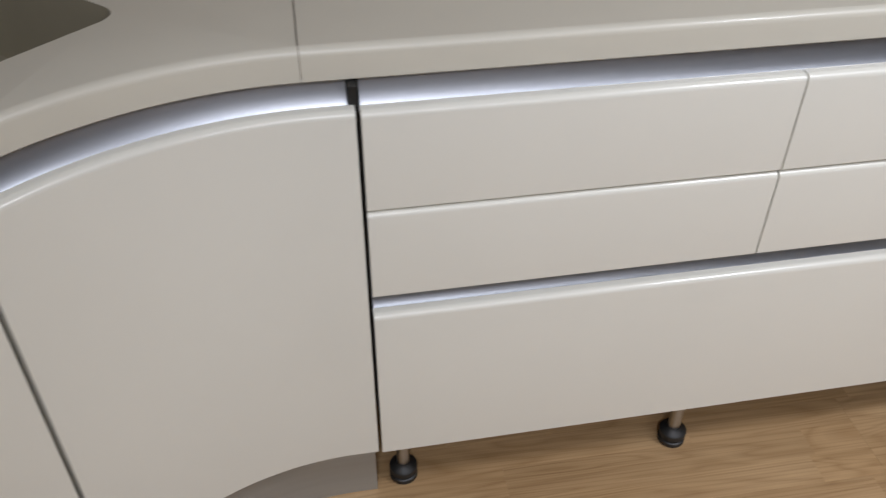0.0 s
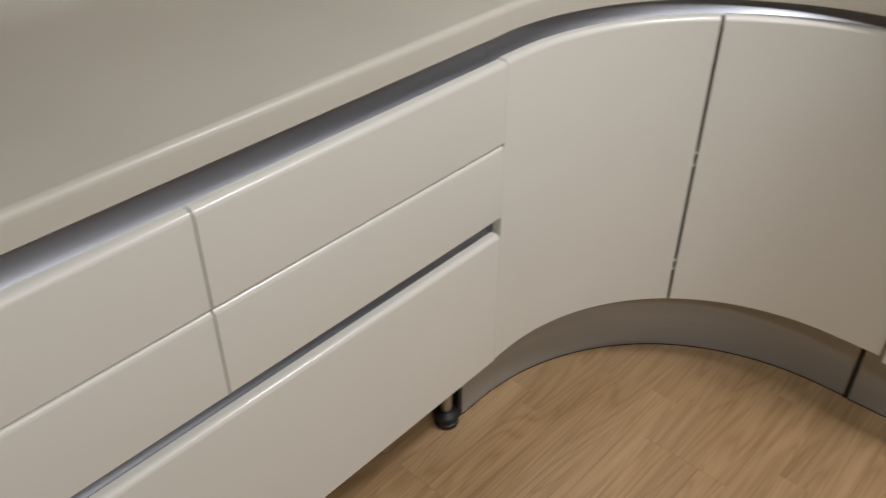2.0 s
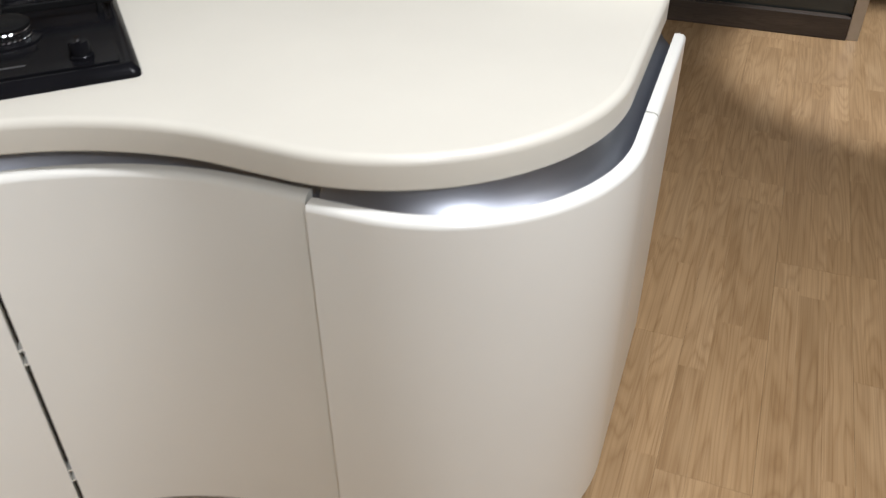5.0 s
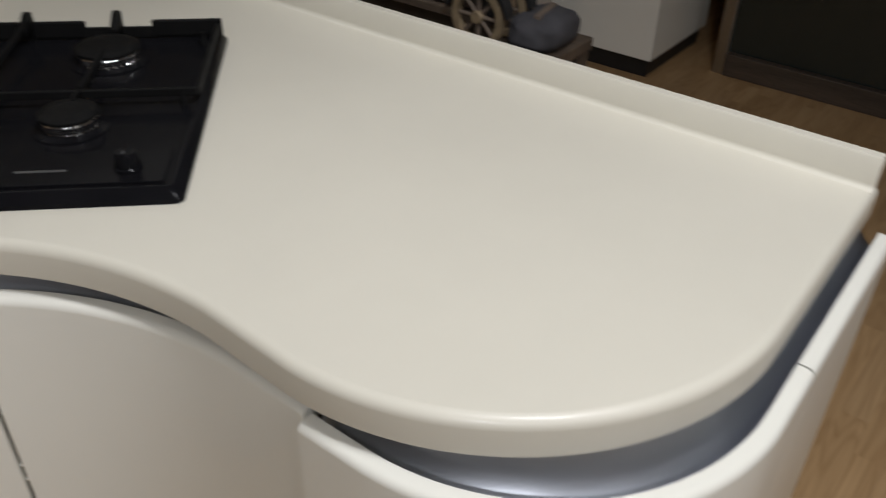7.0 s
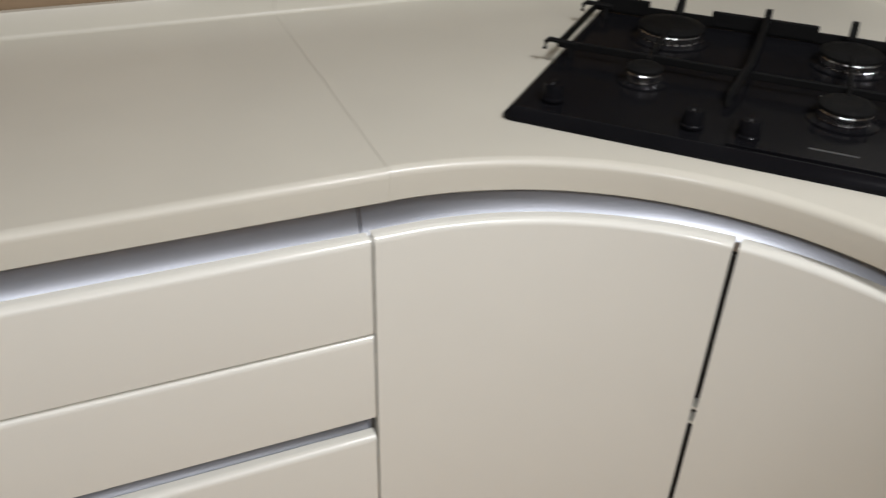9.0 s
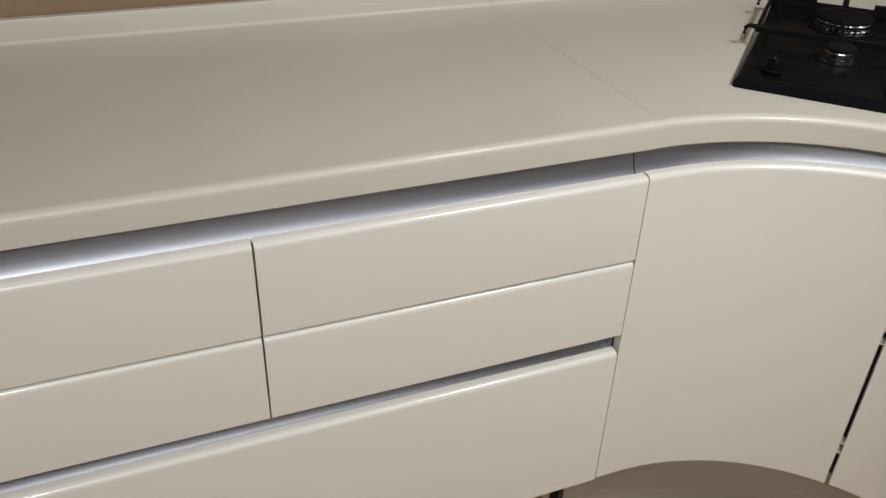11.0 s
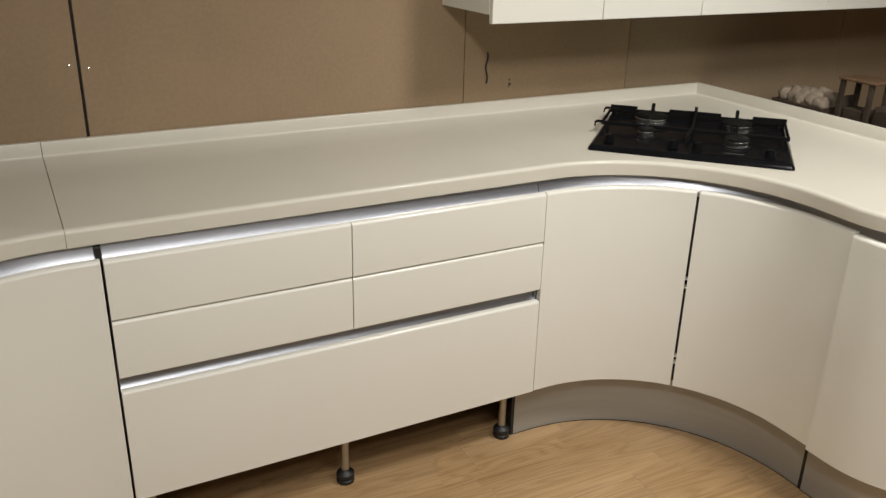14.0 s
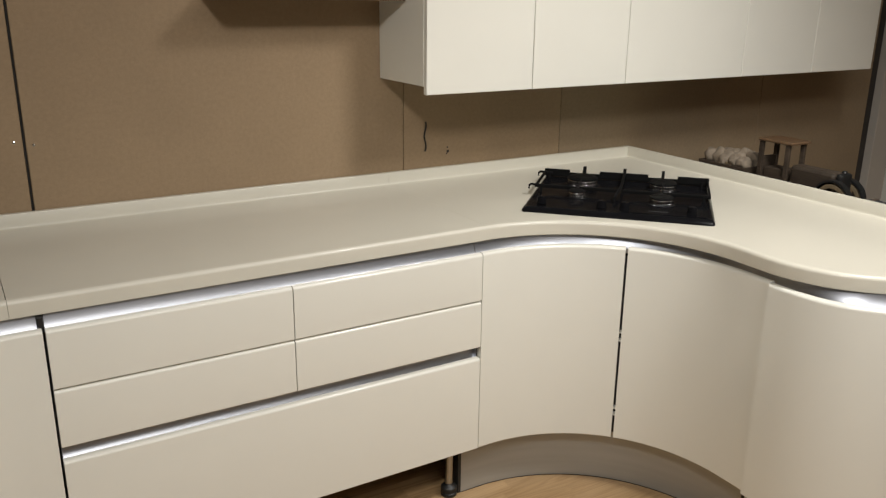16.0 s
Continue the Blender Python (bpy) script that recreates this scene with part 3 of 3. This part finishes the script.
def round_rect(x0, y0, x1, y1, r, n=6):
    out = []
    for cx, cy, a0 in ((x1 - r, y1 - r, 0), (x0 + r, y1 - r, 90), (x0 + r, y0 + r, 180), (x1 - r, y0 + r, 270)):
        for i in range(n + 1):
            a = radians(a0 + 90 * i / n)
            out.append((cx + r * math.cos(a), cy + r * math.sin(a)))
    return out


hole = [tuple((sink_place @ Vector((x, y, 0)))[:2]) for x, y in round_rect(-0.50, 0.0, 0.0, 0.40, 0.035)]
LC = (-0.068, -0.466)
top_left = thing("worktop", (-0.7, 0.2, Z_WORK), "cream solid-surface corner worktop around the sink", "worktop", "worktops")
edge = join(line((SEAM_L - 0.0009, LC[1] + 0.502), (LC[0], LC[1] + 0.502), OUT), arc(LC, 0.502, 90, 180, True, 40), line((LC[0] - 0.502, LC[1]), (LC[0] - 0.502, -0.97), (1, 0)))
slab(edge[::-1], [(SEAM_L - 0.0009, 0.69), (-1.18, 0.69), (-1.18, -0.97)], top_left, hole)
upstand((-1.16, BACK), (SEAM_L - 0.0009, BACK), OUT, top_left)
bm = bmesh.new()
rings = []
for grow, z in ((0.0, Z_WORK), (0.001, Z_WORK - 0.006), (0.004, Z_WORK - 0.012), (0.006, 0.82), (0.012, 0.79), (0.03, 0.775), (0.06, 0.772)):
    rings.append([bm.verts.new((*(sink_place @ Vector((x, y, 0)))[:2], z)) for x, y in round_rect(-0.50 + grow, grow, -grow, 0.40 - grow, 0.035 + grow * 0.3)])
k = len(rings[0])
for a, c in zip(rings, rings[1:]):
    for i in range(k):
        bm.faces.new((a[i], a[(i + 1) % k], c[(i + 1) % k], c[i]))
bm.faces.new(rings[-1])
part("sink_bowl", bm, sink_m, top_left, "moulded sink bowl, its shade put into the taupe colour", True)

# ---- hob ----
HOB = Matrix.Translation((1.4325, 0.1310, Z_WORK)) @ pose(0, 0, 0, 0, 0, -46.0)
HW, HD = 0.602, 0.522
hob = thing("gas_hob", HOB, "black four-burner gas hob set diagonally in the worktop", "hob")


def hob_part(name, bm, mat, label="", parent=None, smooth=True):
    bm.transform(HOB)
    return part(name, bm, mat, parent or hob, label, smooth)


bm = bmesh.new()
rings = []
for inset, z in ((0.0, 0.0), (0.0, 0.006), (0.003, 0.010), (0.010, 0.017), (0.013, 0.018), (0.020, 0.0165)):
    rings.append([bm.verts.new((x, y, z)) for x, y in round_rect(inset, inset, HW - inset, HD - inset, max(0.003, 0.012 - inset * 0.4), 4)])
k = len(rings[0])
for a, c in zip(rings, rings[1:]):
    for i in range(k):
        bm.faces.new((a[i], a[(i + 1) % k], c[(i + 1) % k], c[i]))
bm.faces.new(rings[-1])
bm.faces.new(rings[0][::-1])
hob_part("tray", bm, enamel, "glossy black enamel tray")
hob_part("control_strip", add_box(bmesh.new(), (0.30, 0.022, 0.0165), (HW - 0.024, 0.105, 0.0195), 0.001), enamel, "flat glossy control strip")
hob_part("maker_mark", add_box(bmesh.new(), (0.40, 0.052, 0.0195), (0.46, 0.057, 0.0199)), grey_paint, "plain grey printed bar")
Z0 = 0.0165


def crown(r, at, slots=28):
    """A burner ring with a slotted skirt."""
    bm = bmesh.new()
    n = slots * 2
    loops = []
    for z, k in ((0.005, 1), (0.007, 0), (0.016, 0), (0.018, 1)):
        ring = []
        for i in range(n * 2):
            q = r - (0.0022 if k == 0 and i % 4 == 3 else 0.0) - (0.001 if k else 0.0)
            t = 2 * math.pi * i / (n * 2)
            ring.append(bm.verts.new((q * math.cos(t), q * math.sin(t), z)))
        loops.append(ring)
    for p, q in zip(loops, loops[1:]):
        for i in range(n * 2):
            bm.faces.new((p[i], p[(i + 1) % (n * 2)], q[(i + 1) % (n * 2)], q[i]))
    bm.faces.new(loops[0][::-1])
    bm.faces.new(loops[-1])
    bm.transform(at)
    return bm


for u, v, r in ((0.156, 0.186, 0.025), (0.437, 0.174, 0.036), (0.155, 0.400, 0.053), (0.438, 0.400, 0.046)):
    at = Matrix.Translation((u, v, Z0))
    burner = hob_part("burner", crown(r, at), chrome, "bright metal slotted burner ring", smooth=False)
    hob_part("burner_cap", lathe(bmesh.new(), ((r + 0.000, 0.0185), (r + 0.002, 0.020), (r + 0.002, 0.024), (r - 0.002, 0.027), (r * 0.6, 0.0285), (r * 0.3, 0.028)), at, 40), iron, "flat black burner cap", burner)
    hob_part("burner_cup", lathe(bmesh.new(), ((r + 0.012, 0.0), (r + 0.012, 0.002), (r + 0.003, 0.004), (r - 0.003, 0.0048)), at, 36), enamel, "black burner cup", burner)
    bm = bmesh.new()
    lathe(bm, ((0.003, 0), (0.003, 0.016), (0.0015, 0.018)), at @ Matrix.Translation((-r * 0.75 - 0.006, r * 0.75 + 0.006, 0)), 10)
    hob_part("spark_pin", bm, chrome, "", burner)
for u in (0.057, 0.251, 0.324, 0.532):
    bm = bmesh.new()
    lathe(bm, ((0.0165, 0.0), (0.0165, 0.003), (0.0145, 0.005), (0.0135, 0.020), (0.0115, 0.023)), Matrix.Translation((u, 0.056, Z0 + 0.003)), 28)
    add_box(bm, (u - 0.0035, 0.0425, Z0 + 0.012), (u + 0.0035, 0.0695, Z0 + 0.0285), 0.0015)
    knob = hob_part("knob", bm, enamel, "black turning knob")
    hob_part("knob_mark", add_box(bmesh.new(), (u - 0.001, 0.044, Z0 + 0.0283), (u + 0.001, 0.052, Z0 + 0.0288)), grey_paint, "", knob)
V_MID, V_BACK, RISE = 0.236, 0.496, Z0 + 0.026
blade = 0.003


def prong(u):
    """A flat upright finger that leans over the burner."""
    bm = bmesh.new()
    side = [(V_BACK + 0.006, Z0), (V_BACK + 0.006, RISE + 0.016), (V_BACK, RISE + 0.020), (V_BACK - 0.010, RISE + 0.018), (V_BACK - 0.038, RISE + 0.002), (V_BACK - 0.038, RISE - 0.006), (V_BACK - 0.012, RISE), (V_BACK - 0.006, Z0)]
    loops = [[bm.verts.new((u + d, v, z)) for v, z in side] for d in (-0.0055, 0.0055)]
    n = len(side)
    for k in range(n):
        bm.faces.new((loops[0][k], loops[0][(k + 1) % n], loops[1][(k + 1) % n], loops[1][k]))
    bm.faces.new(loops[0][::-1])
    bm.faces.new(loops[1])
    return bm


def hob_bar(name, lo, hi, grid, label=""):
    return hob_part(name, add_box(bmesh.new(), lo, hi, 0.0015), iron, label, grid, False)


for u0, u1, bars, spots in ((0.008, 0.295, ((0.004, 0.098), (0.208, 0.295)), ((0.156, 0.186), (0.155, 0.400))), (0.303, 0.592, ((0.303, 0.384), (0.488, 0.598)), ((0.437, 0.174), (0.438, 0.400)))):
    grid = hob_bar("pan_support", (u0, V_MID - blade, Z0 + 0.014), (u1, V_MID + blade, RISE), None, "black iron pan support")
    hob_bar("back_bar", (min(u0, bars[0][0]), V_BACK - blade, Z0 + 0.001), (max(u1, bars[1][1]), V_BACK + blade, Z0 + 0.019), grid)
    for a, c in bars:
        hob_bar("raised_bar", (a, V_BACK - blade - 0.0015, Z0 + 0.004), (c, V_BACK + blade + 0.0015, RISE + 0.003), grid)
    hob_bar("side_bar", ((u0 if u0 < 0.1 else u1) - blade, V_MID + blade + 0.0005, Z0 + 0.012), ((u0 if u0 < 0.1 else u1) + blade, V_BACK - blade - 0.0025, RISE - 0.002), grid)
    for v in (V_MID, V_BACK - 0.040):
        if u0 < 0.1:
            hook = [(u0 + 0.03, v, RISE - 0.004), (u0 - 0.016, v, RISE - 0.002), (u0 - 0.021, v, RISE - 0.007), (u0 - 0.022, v - 0.002, Z0 + 0.008)]
            hob_part("support_hook", rod(bmesh.new(), hook, 0.0042), iron, "", grid)
        hob_part("support_foot", lathe(bmesh.new(), ((0.0055, 0.0), (0.0055, 0.006), (0.004, 0.012), (0.004, 0.022)), Matrix.Translation((u1 - 0.02 if u1 > 0.5 else u0 + 0.02, v, Z0)), 12), iron, "", grid)
    for su, sv in spots:
        d = 1 if sv > V_MID else -1
        lo, hi = sorted((V_MID + d * (blade + 0.0005), sv - d * 0.022))
        hob_bar("finger", (su - blade, lo, RISE - 0.006), (su + blade, hi, RISE + 0.004), grid)
    hob_part("prong", prong(spots[1][0] - 0.002), iron, "flat black upright prong", smooth=False)
hob_part("prong", prong(0.299), iron, "flat black upright prong", smooth=False)
spine = [(0.284, 0.150, Z0), (0.285, 0.154, Z0 + 0.014), (0.288, 0.18, Z0 + 0.021), (0.299, 0.27, RISE + 0.001), (0.299, V_BACK - 0.06, RISE + 0.003), (0.299, V_BACK - 0.02, RISE + 0.010)]
hob_part("centre_bar", rod(bmesh.new(), spine, 0.0048), iron, "black iron centre bar")

# ---- wall cabinets ----
ZB, YF = 1.290, 0.37
for x0, x1 in ((1.213, 1.637), (1.637, 2.068), (2.068, 2.705), (2.705, 3.155), (3.155, 3.59)):
    unit = thing("wall_cabinet", ((x0 + x1) / 2, 0.53, ZB), "white wall cabinet with a plain handleless door", "cabinet", "wall cabinets in a row")
    part("body", add_box(bmesh.new(), (x0 + 0.0005, YF + 0.021, ZB + 0.026), (x1 - 0.0005, 0.699, 2.01), 0.001), white, unit)
    part("door", add_box(bmesh.new(), (x0 + 0.0015, YF, ZB), (x1 - 0.0015, YF + 0.020, 2.01), 0.002), white, unit)
shelf = thing("wall_shelf", (0.86, 0.45, 1.6), "brown wooden shelf on the wall beside the cabinets", "shelf")
part("shelf_board", add_box(bmesh.new(), (0.60, 0.50, 1.580), (1.209, 0.699, 1.605), 0.002), shelf_wood, shelf)
cable = rod(bmesh.new(), [(1.395 + 0.004 * math.sin(i * 0.9), 0.692, 1.04 + i * 0.011) for i in range(11)], 0.003)
cable = part("cable_end", cable, black)
tagged(cable, "short black cable poking out of the wall", "cable")

# ---- behind the peninsula ----
table = thing("side_table", (2.85, 0.1, 0), "dark wooden side table behind the peninsula", "table")
TZ = 0.784
part("tabletop", add_box(bmesh.new(), (2.68, -0.225, TZ - 0.03), (3.00, 0.69, TZ), 0.004), old_wood, table)
for x, y in ((2.71, -0.195), (2.97, -0.195), (2.71, 0.66), (2.97, 0.66)):
    part("leg", add_box(bmesh.new(), (x - 0.025, y - 0.025, 0), (x + 0.025, y + 0.025, TZ - 0.03), 0.003), old_wood, table)

truck = thing("wooden_truck", (2.84, 0.2, TZ), "dark wooden ornamental truck with spoked wheels", "ornament")
part("chassis", add_box(bmesh.new(), (2.79, -0.08, TZ + 0.045), (2.89, 0.60, TZ + 0.065), 0.003), old_wood, truck)
for z in (0.068, 0.096):
    for lo, hi in (((2.765, 0.345, TZ + z), (2.777, 0.60, TZ + z + 0.025)), ((2.905, 0.345, TZ + z), (2.917, 0.60, TZ + z + 0.025)), ((2.777, 0.345, TZ + z), (2.905, 0.357, TZ + z + 0.025)), ((2.777, 0.588, TZ + z), (2.905, 0.60, TZ + z + 0.025))):
        part("bed_board", add_box(bmesh.new(), lo, hi, 0.002), old_wood, truck)
for x in (2.792, 2.888):
    for y in (0.165, 0.292):
        part("cab_post", add_box(bmesh.new(), (x - 0.007, y - 0.010, TZ + 0.065), (x + 0.007, y + 0.010, 1.030), 0.002), old_wood, truck)
# lighter wood: light falling on the roof is put into its colour
part("cab_roof", add_box(bmesh.new(), (2.778, 0.140, 1.032), (2.902, 0.306, 1.044), 0.004), shelf_wood, truck, "roof board in lighter brown for the light it catches")
part("cab_seat", add_box(bmesh.new(), (2.80, 0.18, TZ + 0.066), (2.88, 0.279, 0.925), 0.006), old_wood, truck)
part("cab_back", add_box(bmesh.new(), (2.80, 0.283, TZ + 0.066), (2.88, 0.301, 0.965), 0.002), old_wood, truck)
part("bonnet", add_box(bmesh.new(), (2.797, -0.055, TZ + 0.066), (2.865, 0.152, 0.955), 0.016), old_wood, truck)
part("radiator", add_box(bmesh.new(), (2.795, -0.085, TZ + 0.06), (2.865, -0.056, 0.955), 0.010), black, truck, "black radiator grille")
lathe_cap = lathe(bmesh.new(), ((0.009, 0), (0.011, 0.003), (0.008, 0.010), (0.003, 0.012)), Matrix.Translation((2.83, -0.07, 0.9545)), 14)
part("radiator_cap", lathe_cap, black, truck, "", True)


def wheel(x, y):
    m = Matrix.Translation((x, y, TZ + 0.066)) @ pose(0, 0, 0, 0, 90, 0)
    bm = bmesh.new()
    n = 36
    secs = ((0.050, -0.010), (0.064, -0.010), (0.066, -0.006), (0.066, 0.006), (0.064, 0.010), (0.050, 0.010))
    loops = [[bm.verts.new((r * math.cos(2 * math.pi * i / n), r * math.sin(2 * math.pi * i / n), z)) for r, z in secs] for i in range(n)]
    for i in range(n):
        a, c = loops[i], loops[(i + 1) % n]
        for j in range(len(secs)):
            bm.faces.new((a[j], a[(j + 1) % len(secs)], c[(j + 1) % len(secs)], c[j]))
    bm.transform(m)
    rim = part("wheel", bm, tyre_m, truck, "tan spoked wheel", True)
    bm = lathe(bmesh.new(), ((0.012, -0.012), (0.014, -0.008), (0.014, 0.008), (0.012, 0.012)), m, 18)
    part("hub", bm, tyre_m, rim, "", True)
    for i in range(8):
        a = 2 * math.pi * i / 8
        part("spoke", rod(bmesh.new(), [m @ Vector((q * math.cos(a), q * math.sin(a), 0)) for q in (0.012, 0.052)], 0.0045), strap_m, rim)


for x in (2.785, 2.872):
    wheel(x, -0.06)
    wheel(x, 0.47)
for x0, x1 in ((2.772, 2.798), (2.859, 2.885)):
    bm = bmesh.new()
    path = [((0.0, -0.06 + 0.082 * math.cos(radians(a))), TZ + 0.066 + 0.082 * math.sin(radians(a))) for a in range(10, 171, 10)]
    outer = [[bm.verts.new((x, p[0][1] + 0.0, p[1])) for x in (x0, x1)] for p in path]
    inner_ = [[bm.verts.new((x, -0.06 + (p[0][1] + 0.06) * 0.9, TZ + 0.066 + (p[1] - TZ - 0.066) * 0.9)) for x in (x0, x1)] for p in path]
    for i in range(len(path) - 1):
        bm.faces.new((outer[i][0], outer[i][1], outer[i + 1][1], outer[i + 1][0]))
        bm.faces.new((inner_[i][0], inner_[i + 1][0], inner_[i + 1][1], inner_[i][1]))
        for s in (0, 1):
            bm.faces.new((outer[i][s], outer[i + 1][s], inner_[i + 1][s], inner_[i][s]))
    for i in (0, -1):
        bm.faces.new((outer[i][0], outer[i][1], inner_[i][1], inner_[i][0]))
    part("fender", bm, black, truck, "dark arched mudguard", True)

rng = random.Random(4)
for i in range(9):
    bm = bmesh.new()
    bmesh.ops.create_icosphere(bm, subdivisions=3, radius=1.0)
    seed = Vector((rng.uniform(0, 50), 0, 0))
    for v in bm.verts:
        v.co *= 1 + 0.34 * noise.noise(v.co * 1.2 + seed) + 0.10 * noise.noise(v.co * 3.5 + seed)
    sx = rng.uniform(0.038, 0.050)
    x, y = 2.812 + 0.058 * (i % 2), 0.385 + 0.045 * (i // 2)
    bm.transform(Matrix.Translation((x, y, TZ + 0.125 + rng.uniform(0, 0.02))) @ pose(0, 0, 0, rng.uniform(0, 180), rng.uniform(0, 180), 0) @ Matrix.Diagonal((sx, sx * 0.8, sx * 0.72, 1)))
    tagged(part("stone", bm, pale, None, "", True), "pale rough lump heaped in the ornamental truck", "stone", "lumps in the truck bed")

bag = bmesh.new()
bmesh.ops.create_icosphere(bag, subdivisions=4, radius=1.0)
for v in bag.verts:
    c = v.co.copy()
    for i in range(3):
        v.co[i] = math.copysign(abs(c[i]) ** 0.7, c[i])
    v.co *= 1 + 0.10 * noise.noise(c * 2.2)
bag.transform(Matrix.Translation((2.89, -0.160, TZ + 0.036)) @ Matrix.Diagonal((0.085, 0.060, 0.038, 1)))
pouch = thing("cloth_bag", (2.88, -0.165, TZ), "dark grey cloth pouch with a tan strap", "bag")
part("pouch", bag, cloth, pouch, "", True)
bm = bmesh.new()
sweep(bm, line((2.84, -0.170), (2.94, -0.150), (0, -1), 6), [(0.008, TZ + 0.066), (-0.008, TZ + 0.066), (-0.008, TZ + 0.076), (0.008, TZ + 0.076)])
part("strap", bm, strap_m, pouch, "tan strap")

tall = thing("white_cabinet", (5.1, 0.6, 0), "tall plain white cabinet on a dark base", "cabinet")
part("body", add_box(bmesh.new(), (4.60, 0.300, 0.08), (5.19, 0.94, 2.0), 0.004), white, tall)
part("base", add_box(bmesh.new(), (4.62, 0.320, 0), (5.17, 0.92, 0.08)), black, tall, "dark recessed base")

# ---- floor planks ----
STRIP, PL = 0.0655, 1.28
PW = 3 * STRIP
plank_meshes = {}
TURN = pose(0, 0.148, 0, 0, 0, -1)


def plank_mesh(length, kind):
    """A laminate board of three strips, each of staggered staves with hairline joints."""
    key = round(length, 2), kind
    if key not in plank_meshes:
        rng = random.Random(kind * 31 + 7)
        bm = bmesh.new()
        add_box(bm, (0.0002, 0.0002, -0.012), (length - 0.0002, PW - 0.0002, -0.004))
        for k in range(3):
            x = 0.0
            stop = rng.uniform(0.14, 0.70)
            while x < length - 0.002:
                end = stop if stop < length - 0.09 else length
                g0, g1 = (0.0002 if x == 0 else 0.00004), (0.0002 if end == length else 0.00004)
                lo = (x + g0, k * STRIP + (0.0002 if k == 0 else 0.00004), -0.0038)
                hi = (end - g1, (k + 1) * STRIP - (0.0002 if k == 2 else 0.00004), 0.0)
                add_box(bm, lo, hi)
                x, stop = end, end + rng.uniform(0.50, 0.85)
        me = bpy.data.meshes.new("plank")
        bm.to_mesh(me)
        bm.free()
        me.materials.append(oak)
        plank_meshes[key] = me
    return plank_meshes[key]


for row in range(-23, 6):
    x = -3.7 + (0.43 * row) % PL
    count = 0
    while x < 7.6:
        start, stop = max(x, -2.46), min(x + PL, 7.66)
        if stop - start > 0.05 and row * PW + 0.148 < (1.0 if x > 4.3 else 0.76):
            ob = new("plank", plank_mesh(stop - start, (row * 5 + count * 3) % 6))
            ob.matrix_world = TURN @ Matrix.Translation((start, row * PW, 0))
            ob.parent = floor
        x += PL
        count += 1
